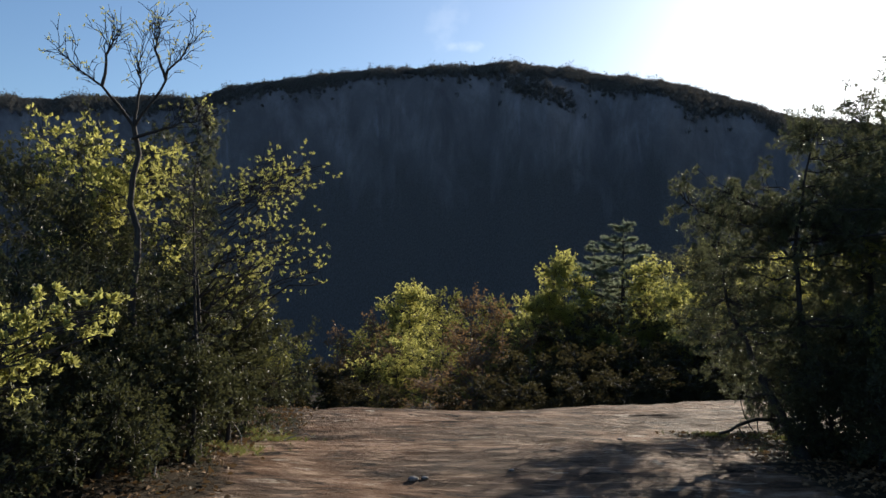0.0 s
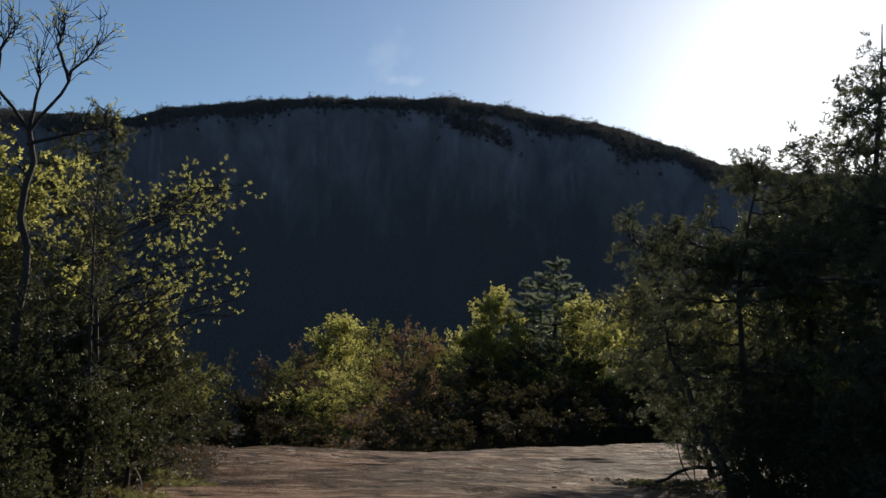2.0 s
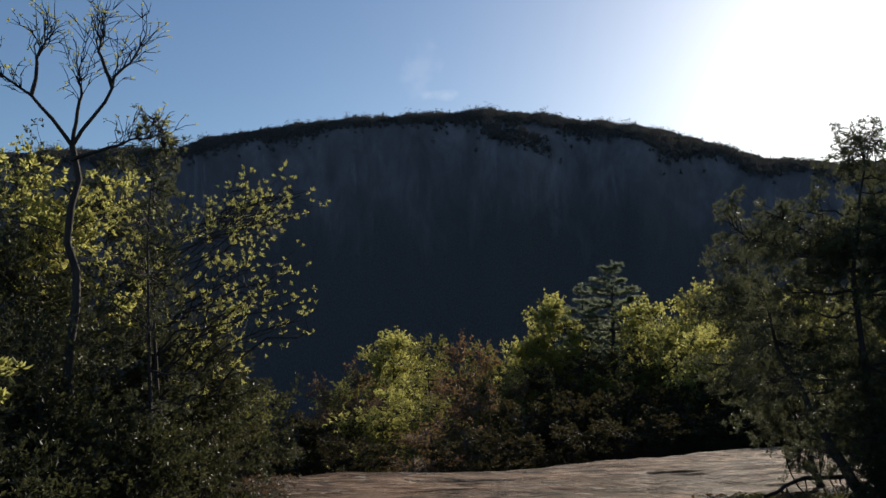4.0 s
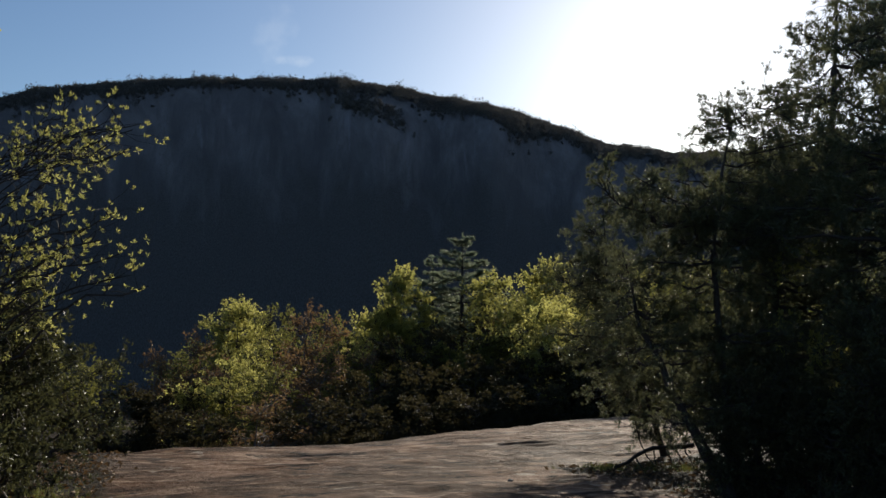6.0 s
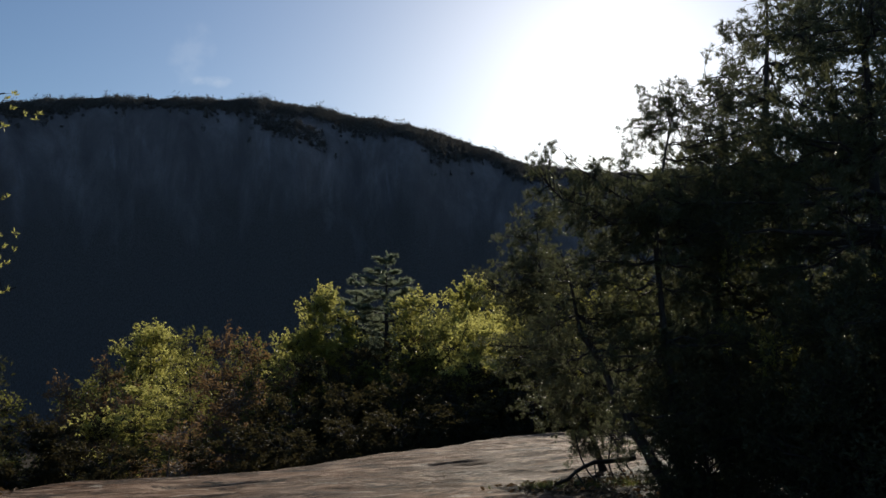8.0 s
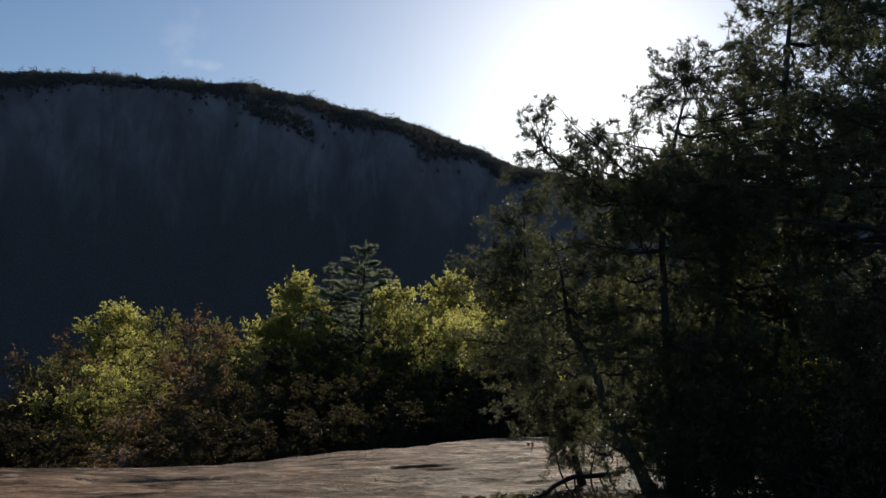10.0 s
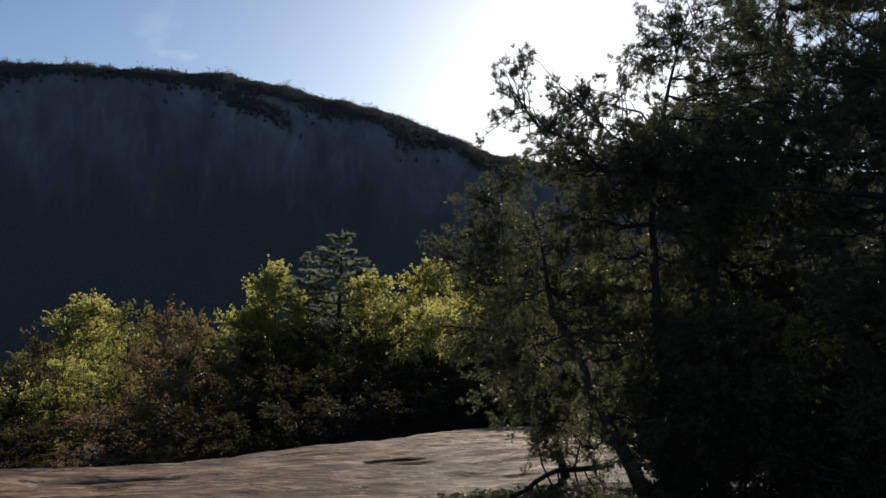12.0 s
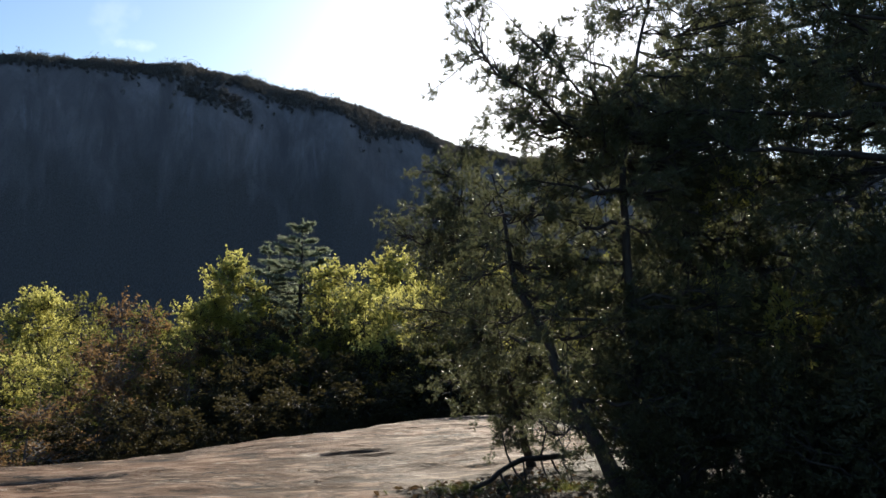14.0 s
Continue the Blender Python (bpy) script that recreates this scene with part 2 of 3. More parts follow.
def tube(pts, radii, sides=6):
    """A tapered tube along points, closed by a pointed end."""
    pts, radii = np.asarray(pts, float), np.asarray(radii, float)
    along = unit(np.gradient(pts, axis=0))
    ref = np.array([1.0, 0.2, 0.1]) if abs(along[0][0]) < 0.8 else np.array([0.1, 1.0, 0.2])
    u = unit(np.cross(along, ref))
    w = np.cross(along, u)
    ang = np.arange(sides) * 2 * np.pi / sides
    ring = u[:, None] * np.cos(ang)[None, :, None] + w[:, None] * np.sin(ang)[None, :, None]
    verts = (pts[:, None] + ring * radii[:, None, None]).reshape(-1, 3)
    i = np.arange(len(pts) - 1)[:, None] * sides
    j = np.arange(sides)[None]
    n = (j + 1) % sides
    faces = np.stack([i + j, i + n, i + sides + n, i + sides + j], -1).reshape(-1, 4)
    return verts, faces


def joined(pieces):
    vs, fs, off = [], [], 0
    for v, f in pieces:
        vs.append(v)
        fs.append(f + off)
        off += len(v)
    return np.concatenate(vs), np.concatenate(fs)


def curve_between(a, b, steps, sag, wobble):
    """A bending line from a to b, which bows by sag and wanders by wobble."""
    a, b = np.asarray(a, float), np.asarray(b, float)
    t = np.linspace(0, 1, steps)[:, None]
    length = np.linalg.norm(b - a)
    mid = np.array([0, 0, 1.0]) * sag * length
    line = a + (b - a) * t + mid * (t * (1 - t) * 4)
    kink = rng.normal(0, 1, (steps, 3)) * wobble * length
    kink[0] = kink[-1] = 0
    return line + kink


def leaves(places, ways, count, length, width, spread, fold=0.25):
    """Rosettes of folded leaf blades: count blades at each place."""
    n = len(places)
    p = np.repeat(places, count, 0) + rng.normal(0, 0.12, (n * count, 3)) * length
    d = unit(np.repeat(ways, count, 0) + rng.normal(0, spread, (n * count, 3)))
    side = unit(np.cross(d, rng.normal(0, 1, d.shape)))
    up = np.cross(side, d)
    size = length * rng.uniform(0.6, 1.25, (len(p), 1))
    wide = size * width / length
    a = p
    b = p + d * size * 0.5 + side * wide * 0.5 + up * wide * fold
    c = p + d * size - up * wide * fold * 0.6
    e = p + d * size * 0.5 - side * wide * 0.5 + up * wide * fold
    v = np.stack([a, b, c, e], 1).reshape(-1, 3)
    return v, np.arange(len(v)).reshape(-1, 4)


def needles(places, ways, count, length, width, spread=0.75):
    """Tufts of slim needles, count at each place, each a narrow blade."""
    n = len(places)
    p = np.repeat(places, count, 0)
    d = unit(np.repeat(ways, count, 0) + rng.normal(0, spread, (n * count, 3)))
    side = unit(np.cross(d, rng.normal(0, 1, d.shape)))
    size = length * rng.uniform(0.6, 1.15, (len(p), 1))
    w = side * width * 0.5
    v = np.stack([p - w, p + w, p + d * size + w * 0.3, p + d * size - w * 0.3], 1).reshape(-1, 3)
    return v, np.arange(len(v)).reshape(-1, 4)


def shell_points(blobs, n):
    """Places in the outer part of some ellipsoids (centre, radii, share)."""
    share = np.array([b[2] for b in blobs], float)
    pick = rng.choice(len(blobs), n, p=share / share.sum())
    d = unit(rng.normal(0, 1, (n, 3)))
    r = rng.uniform(0.25, 1.0, (n, 1)) ** 0.45
    c = np.array([b[0] for b in blobs], float)[pick]
    s = np.array([b[1] for b in blobs], float)[pick]
    return c + d * r * s


def tree(kind, label, base, trunk, thick, blobs, limbs=12, twigs=10, reach=0.5, leaf=None, foliage="leaves", leaf_mat=None, bark=None,
         per_twig=6, category="tree", group="", part_limbs=True, sag=0.06, rise=0.35, crown_name="crown", twig_r=0.006, tips=0.35, lift=0.35, extra=()):
    """A tree at base. trunk: places over the base; blobs: the crown's ellipsoids over the base, filled by limbs, twigs and leaves."""
    bark = bark or BARK
    ob = tagged(new(kind), label, category, group)
    ob.location = base
    key = np.array(trunk, float)
    s = np.linspace(0, len(key) - 1, 4 * len(key))
    line = np.stack([np.interp(s, np.arange(len(key)), key[:, i]) for i in range(3)], 1)
    line[1:-1] += rng.normal(0, 0.12 * thick, (len(line) - 2, 3))
    radii = thick * (1 - 0.95 * np.linspace(0, 1, len(line)) ** 0.85)
    radii[0] *= 1.35
    part("trunk", mesh_from("trunk", *tube(line, radii, 9), smooth=True), bark, ob)
    ends = np.concatenate([shell_points(blobs, limbs), np.array(extra, float).reshape(-1, 3)])
    limb_pieces, twig_pieces, spots, ways = [], [], [], []
    for number, end in enumerate(ends):
        own = number >= limbs
        want = end[2] - (0.15 if own else rise) * np.linalg.norm(end[:2] - np.array([np.interp(end[2], line[:, 2], line[:, 0]), np.interp(end[2], line[:, 2], line[:, 1])]))
        k = int(np.clip(np.searchsorted(line[:, 2], want), len(line) // 5, len(line) - 1))
        root = line[k]
        pts = curve_between(root, end, 7, sag * (1.6 if own else 1), 0.014 if own else 0.032)
        r0 = min(radii[k] * 0.6, 0.010 + (0.006 if own else 0.016) * np.linalg.norm(end - root))
        limb_pieces.append(tube(pts, np.linspace(r0, max(twig_r * 1.2, r0 * 0.22), 7), 6))
        for _ in range(twigs * 3 if own else twigs):
            f = rng.uniform(0.55 if own else 0.3, 1.0)
            a = pts[int(f * 6)] * (1 - (f * 6) % 1) + pts[min(int(f * 6) + 1, 6)] * ((f * 6) % 1)
            out = unit(pts[-1] - pts[0]) * 0.7 + rng.normal(0, 0.75, 3)
            b = a + unit(out) * reach * rng.uniform(0.4, 1.1)
            tw = curve_between(a, b, 4, 0.05, 0.05)
            twig_pieces.append(tube(tw, np.linspace(twig_r, twig_r * 0.35, 4), 3))
            g = rng.uniform(max(tips, 0.8) if own else tips, 1.05, per_twig)[:, None]
            spots.append(a + (b - a) * g + rng.normal(0, 0.07 * reach, (per_twig, 3)))
            ways.append(np.repeat(unit(b - a)[None] + np.array([0, 0, lift]), per_twig, 0))
    if part_limbs:
        for v, f in limb_pieces:
            part("limb", mesh_from("limb", v, f, True), bark, ob)
    else:
        part("limbs", mesh_from("limbs", *joined(limb_pieces), smooth=True), bark, ob)
    tagged(part("twig_mass", mesh_from("twig_mass", *joined(twig_pieces)), bark, ob), kind="stuff")
    spots, ways = np.concatenate(spots), np.concatenate(ways)
    count, length, width, spread = leaf
    maker = leaves if foliage == "leaves" else needles
    tagged(part(crown_name, mesh_from(crown_name, *maker(spots, ways, count, length, width, spread)), leaf_mat, ob), kind="stuff")
    return ob


# ---- ground ----
EDGE_X = np.array([-60, -9, -3, -1.5, 0, 2, 5, 10, 16, 60.0])
EDGE_Y = np.array([14, 13.5, 15.5, 17.0, 17.3, 18.7, 21.3, 25.5, 28, 30.0])


HOLLOWS = [(4.9, 17.6, 0.5, 0.20, 0.15), (0.7, 16.2, 0.8, 0.4, 0.2), (3.9, 15.8, 0.3, 0.12, 0.05), (2.9, 14.6, 0.5, 0.12, 0.04), (1.2, 13.6, 0.6, 0.25, 0.05), (-0.6, 9.0, 0.8, 0.3, 0.05), (5.6, 15.9, 0.5, 0.15, 0.05)]


def smooth_noise(x, y, scale, seed):
    """Soft wandering values between -1 and 1."""
    r = np.random.default_rng(seed)
    out = np.zeros_like(x, dtype=float)
    for _ in range(7):
        a = r.uniform(0, 2 * np.pi)
        k = scale * r.uniform(0.6, 1.7)
        out += np.sin((x * np.cos(a) + y * np.sin(a)) * k + r.uniform(0, 6.28))
    return out / 4.0


def ground_z(x, y):
    x, y = np.asarray(x, float), np.asarray(y, float)
    yc = np.clip(y, -40, 40)
    z = -0.05 * yc - 0.0014 * np.where(yc > 0, yc * yc, 0) - 0.03 * np.clip(x - 2, -7, 4) - 0.06
    slab = 0.07 * smooth_noise(x, y * 1.6, 0.9, 3) + 0.024 * smooth_noise(x * 0.7, y * 2.2, 3.1, 4) + 0.012 * smooth_noise(x * 0.7, y * 1.5, 7.5, 5)
    z = z + slab * np.clip((y - 3) / 5, 0, 1)
    # Worn sheets of rock, each with a broken step up on its near side.
    for step, high, seed in ((0.62, 0.034, 31), (0.27, 0.02, 41)):
        u = (y - 0.12 * x + 0.3 * smooth_noise(x, y, 0.8, seed)) / step
        broken = np.clip(1.1 * smooth_noise(x * 0.8, y * 1.8, 2.9, seed + 1) - 0.05, 0, 1)
        z = z - high * broken * (u - np.floor(u) - 0.5) * np.clip((y - 3) / 2, 0, 1)
    # A low swell of rock with a step on its near side.
    z = z + 0.14 * np.exp(-(((x - 2.0) / 1.5) ** 2 + ((y - 10.4) / 0.6) ** 2))
    for px, py, rx, ry, deep in HOLLOWS:
        z = z - deep * np.exp(-(((x - px) / rx) ** 2 + ((y - py) / ry) ** 2) ** 2)
    d = np.clip(y - np.interp(x, EDGE_X, EDGE_Y), 0, None)
    drop = np.where(d < 4, 0.11 * d * d, 1.76 + 0.62 * (d - 4))
    z = z - 11.5 * (1 - np.exp(-drop / 11.5))
    # Banks of soil on both sides of the slab.
    z = z + 0.10 * np.clip((-2.2 - x) / 1.5, 0, 2) * np.clip((y - 2) / 4, 0, 1) * np.clip(1 - d / 5, 0, 1)
    far = np.clip((np.hypot(x, y) - 60) / 300, 0, 1)
    return z - 22 * far


def soil_share(x, y):
    left = np.clip((-2.1 + 0.25 * np.sin(y * 1.1) - x) / 0.6, -1, 1)
    bound = np.interp(y, [0, 6, 9, 12, 13.6, 15.0, 17, 26], [3.2, 3.6, 4.2, 4.6, 4.0, 7.2, 9.0, 13.0])
    right = np.clip((x - bound) / 0.7, -1, 1)
    over = np.clip((y - np.interp(x, EDGE_X, EDGE_Y) - 0.9) / 0.8, -1, 1)
    base = 0.5 + 0.5 * np.maximum(np.maximum(left, right), over)
    for px, py, rx, ry, _ in HOLLOWS[:3]:
        base = np.maximum(base, 0.85 * np.exp(-(((x - px) / rx) ** 2 + ((y - py) / ry) ** 2)))
    return base


def spaced(lo, fine_lo, fine_hi, hi, step):
    """Even steps in the middle, growing outwards."""
    mid = np.arange(fine_lo, fine_hi + 1e-6, step)
    up, down, s = [mid[-1]], [mid[0]], step
    while up[-1] < hi or down[-1] > lo:
        s *= 1.22
        up.append(up[-1] + s)
        down.append(down[-1] - s)
    return np.array([v for v in down[:0:-1] if v >= lo] + list(mid) + [v for v in up[1:] if v <= hi])


def build_ground():
    gx, gy = spaced(-2400, -6, 12, 2400, 0.11), spaced(-2400, 3, 24, 2400, 0.045)
    X, Y = np.meshgrid(gx, gy)
    Z = ground_z(X, Y)
    i = (np.arange(len(gy) - 1)[:, None] * len(gx) + np.arange(len(gx) - 1)[None]).ravel()
    faces = np.stack([i, i + 1, i + 1 + len(gx), i + len(gx)], 1)
    me = mesh_from("ground", np.stack([X, Y, Z], -1).reshape(-1, 3), faces, True)
    at = me.attributes.new("soil", "FLOAT", "POINT")
    at.data.foreach_set("value", soil_share(X, Y).astype(np.float32).ravel())
    me.materials.append(GROUND)
    tagged(new("ground", me), "weathered grey-brown granite slab with leaf litter at its sides", "ground", kind="structure")


def gz(x, y):
    return float(ground_z(x, y))


build_ground()

# ---- mountain ----
RIDGE_AZ = [-100, -30, -24.3, -20.9, -15.5, -13.7, -10.7, -6, -2, 2, 6, 10, 12.7, 13.9, 17.2, 20.9, 24.75, 28.8, 30.4, 40, 60, 110]
RIDGE_EL = [9.0, 11.0, 11.5, 11.95, 12.25, 12.9, 13.55, 14.35, 14.7, 14.9, 15.05, 14.6, 14.05, 13.85, 13.25, 12.1, 10.55, 9.8, 9.6, 9.2, 8.0, 7.0]
RIDGE_R, FOOT_R = 700.0, 330.0


def mountain_point(az, s):
    """A place on the mountain by its bearing and the share s of the way from foot (0) to ridge (1) and down behind (2)."""
    a = np.radians(az)
    top = 1.5 + RIDGE_R * np.tan(np.radians(np.interp(az, RIDGE_AZ, RIDGE_EL) - 0.45))
    up = np.clip(s, 0, 1)
    f = 0.42 * up + 0.58 * np.sin(up * np.pi / 2) ** 1.15
    z = -36 + (top + 36) * np.where(s <= 1, f, 1 - 0.6 * np.clip(s - 1, 0, 1) ** 1.5)
    r = FOOT_R + (RIDGE_R - FOOT_R) * s
    wave = smooth_noise(az * 1.0, s * 2.0, 0.9, 11) * 12 + smooth_noise(az * 1.0, s * 1.0, 2.2, 12) * 8
    r = r + wave * np.clip(1 - np.abs(s - 0.5) * 2, 0, 1)
    return np.stack([r * np.sin(a), r * np.cos(a), z], -1)


def build_mountain():
    az, s = np.meshgrid(np.arange(-100, 110.1, 0.3), np.linspace(0, 2, 81))
    v = mountain_point(az, s).reshape(-1, 3)
    w = az.shape[1]
    i = (np.arange(az.shape[0] - 1)[:, None] * w + np.arange(w - 1)[None]).ravel()
    me = mesh_from("mountain", v, np.stack([i, i + w, i + w + 1, i + 1], 1), True)
    face = me.attributes.new("face", "FLOAT_VECTOR", "POINT")
    face.data.foreach_set("vector", np.stack([az, s, az * 0], -1).astype(np.float32).ravel())
    me.materials.append(MOUNTAIN)
    tagged(new("mountain", me), "dark granite dome mountain in shadow across the valley", "mountain", kind="structure")
    # Woods on the ridge and in patches on the face.
    n = 30000
    a, t = rng.uniform(-42, 52, n), rng.uniform(0.5, 1.02, n)
    line = 0.79 + 0.07 * smooth_noise(a, t * 0, 0.25, 22) + 0.07 * smooth_noise(a, t * 0, 1.1, 23) - 0.05 * np.clip((a - 13) / 8, 0, 1)
    share = 1 / (1 + np.exp(-(t - line) / 0.022))
    # A slanting patch of scrub on the bare dome.
    share = np.maximum(share, 0.9 * np.exp(-((a - 8.2) / 2.2) ** 4 - ((t - 0.665 + 0.014 * (a - 8.2)) / 0.05) ** 4))
    keep = rng.uniform(0, 1, n) < share
    a, t = a[keep], t[keep]
    p = mountain_point(a, t)
    tall = rng.uniform(2.0, 6.0, len(p)) * np.where(rng.uniform(0, 1, len(p)) < 0.06, 1.8, 1.0) * np.clip(1 + 0.5 * smooth_noise(a, t * 0, 2.6, 24), 0.5, 1.7)
    k = 34
    c = np.repeat(p, k, 0)
    h = np.repeat(tall, k)[:, None]
    o = unit(rng.normal(0, 1, c.shape)) * rng.uniform(0.05, 1, (len(c), 1)) ** 0.6
    c = c + o * h * np.array([0.36, 0.36, 0.46]) + np.array([0, 0, 0.45]) * h
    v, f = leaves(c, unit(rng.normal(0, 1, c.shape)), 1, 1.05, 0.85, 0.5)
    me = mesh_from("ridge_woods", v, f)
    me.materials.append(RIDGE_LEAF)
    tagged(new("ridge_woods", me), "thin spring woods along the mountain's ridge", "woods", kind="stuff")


build_mountain()

# ---- trees of the valley below the slab ----
EYE = np.array([-0.23, 3.0, 1.34])


def valley_tree(kind, label, mat, shape, n_leaf, leaf, bark=None, limbs=16, twigs=12, reach=0.95):
    """A tree of unit build, 10 m high and with a crown as wide as the shape says, to be copied at other sizes."""
    trunk = [(0, 0, 0), (0.08, 0.05, 3), (-0.05, 0.1, 6), (0.05, 0, 8.4)]
    return tree(kind, label, (0, 0, 0), trunk, 0.15, shape, limbs, twigs, reach, leaf, "leaves", mat, bark, n_leaf, group="trees below the rock edge", twig_r=0.016)


def layered_conifer(label):
    """A conifer of unit build, 10 m high: whorls of upswept limbs, each with a flat spray of needled twigs."""
    ob = tagged(new("conifer_tree"), label, "tree", "trees below the rock edge")
    line = curve_between((0, 0, 0), (0.05, 0, 9.9), 16, 0, 0.002)
    part("trunk", mesh_from("trunk", *tube(line, np.linspace(0.17, 0.012, 16), 8), smooth=True), BARK, ob)
    twig_pieces, spots, ways = [], [], []
    for z in np.arange(2.4, 9.75, 0.55):
        reach = min(0.40 * (9.95 - z) + 0.12, 2.1)
        turn = rng.uniform(0, 6.28)
        for k in range(7 if z < 8.5 else 5):
            yaw, length = turn + k * 6.28 / 7 + rng.normal(0, 0.2), reach * rng.uniform(0.6, 1.15)
            out = np.array([math.cos(yaw), math.sin(yaw), 0])
            side = np.array([-out[1], out[0], 0])
            root = np.array([0.03, 0, z + rng.normal(0, 0.08)])
            pts = curve_between(root, root + out * length + np.array([0, 0, (0.22 + 0.05 * (z - 5)) * length]), 6, -0.09, 0.012)
            part("limb", mesh_from("limb", *tube(pts, np.linspace(0.012 + 0.016 * length, 0.008, 6), 5), smooth=True), BARK, ob)
            for i in range(int(5 + 7 * length)):
                f = rng.uniform(0.22, 1.0) * 4.999
                a = pts[int(f)] * (1 - f % 1) + pts[int(f) + 1] * (f % 1)
                way = unit(out * 0.75 + side * rng.choice([-1, 1]) * rng.uniform(0.2, 0.9) + np.array([0, 0, rng.uniform(0.0, 0.4)]))
                end = a + way * (0.14 + 0.2 * length) * rng.uniform(0.6, 1.1)
                twig_pieces.append(tube(np.stack([a, (a + end) / 2, end]), np.array([0.012, 0.009, 0.005]), 3))
                g = np.linspace(0.25, 1.0, 5)[:, None]
                spots.append(a + (end - a) * g)
                ways.append(np.repeat(way[None] + np.array([0, 0, 0.45]), 5, 0))
    top = np.array([[0.05, 0, z] for z in np.linspace(9.3, 9.95, 8)])
    spots.append(top)
    ways.append(np.repeat([[0, 0, 1.0]], 8, 0))
    tagged(part("twig_mass", mesh_from("twig_mass", *joined(twig_pieces)), BARK, ob), kind="stuff")
    crown = needles(np.concatenate(spots), np.concatenate(ways), 11, 0.17, 0.022, 0.55)
    tagged(part("crown", mesh_from("crown", *crown), NEEDLE_FAR, ob), kind="stuff")
    return ob


ROUND = [((0, 0, 7.8), (1.8, 1.8, 1.7), 3), ((0.5, 0, 5.2), (2.1, 2.1, 1.9), 2), ((-0.9, 0.2, 6.0), (1.4, 1.4, 1.6), 1)]
WIDE = [((-1.3, 0, 7.0), (1.8, 1.8, 2.2), 2), ((1.2, 0, 7.8), (1.6, 1.6, 2.1), 2), ((0, 0.3, 5.0), (2.7, 2.4, 1.7), 2), ((0, 0, 3.0), (2.3, 2.2, 1.2), 1)]
OPEN = [((0.3, 0, 6.6), (2.0, 2.0, 3.0), 2), ((-0.8, 0, 4.5), (1.9, 1.9, 1.8), 1)]
SMALL = (3, 0.105, 0.08, 0.9)
BUSHY = [((-1.0, 0, 6.5), (1.9, 1.8, 3.0), 2), ((1.1, 0.2, 5.6), (2.0, 1.9, 3.6), 2), ((0, 0, 2.6), (2.6, 2.4, 2.2), 3)]
KINDS = {
    "lime": valley_tree("deciduous_tree", "rounded tree with bright yellow-green spring leaves", LEAF_LIME, ROUND, 11, SMALL, limbs=46, twigs=15),
    "wide": valley_tree("deciduous_tree", "broad tree with several yellow-green leafy domes", LEAF_LIME, WIDE, 11, SMALL, limbs=56, twigs=14),
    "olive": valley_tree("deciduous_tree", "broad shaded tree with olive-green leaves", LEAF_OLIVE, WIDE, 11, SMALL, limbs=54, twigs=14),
    "russet": valley_tree("deciduous_tree", "open-branched tree with russet-brown young leaves", LEAF_RUSSET, OPEN, 6, (2, 0.12, 0.085, 0.9), limbs=38, twigs=14, bark=BARK_GREY),
    "open": valley_tree("deciduous_tree", "sparse tree with dark limbs and thin green leaves", LEAF_OLIVE, OPEN, 6, SMALL, limbs=36, twigs=14),
    "spire": layered_conifer("pointed blue-green conifer with layered upswept boughs"),
    "brush": valley_tree("thicket_shrub", "brown-green thicket shrub, leaves darkened for shade, below the rock edge", LEAF_BRUSH_SHADED, BUSHY, 13, (2, 0.15, 0.10, 0.9), limbs=56, twigs=14),
}
used = set()


def plant(kind, az, el, dist, height, width=1.0):
    """Stand a tree so that its top is seen from the slab at that bearing, elevation and distance."""
    a = radians(az)
    x, y = EYE[0] + dist * math.sin(a), EYE[1] + dist * math.cos(a)
    z = EYE[2] + dist * math.tan(radians(el))
    s = height / 10.0
    m = pose(x, y, z - height, 0, 0, rng.uniform(0, 360)) @ Matrix.Diagonal((s * width, s * width, s, 1))
    if kind in used:
        k = KINDS[kind].scale
        copy_thing(KINDS[kind], m @ Matrix.Diagonal((1 / k[0], 1 / k[1], 1 / k[2], 1)))
    else:
        used.add(kind)
        KINDS[kind].matrix_basis = m


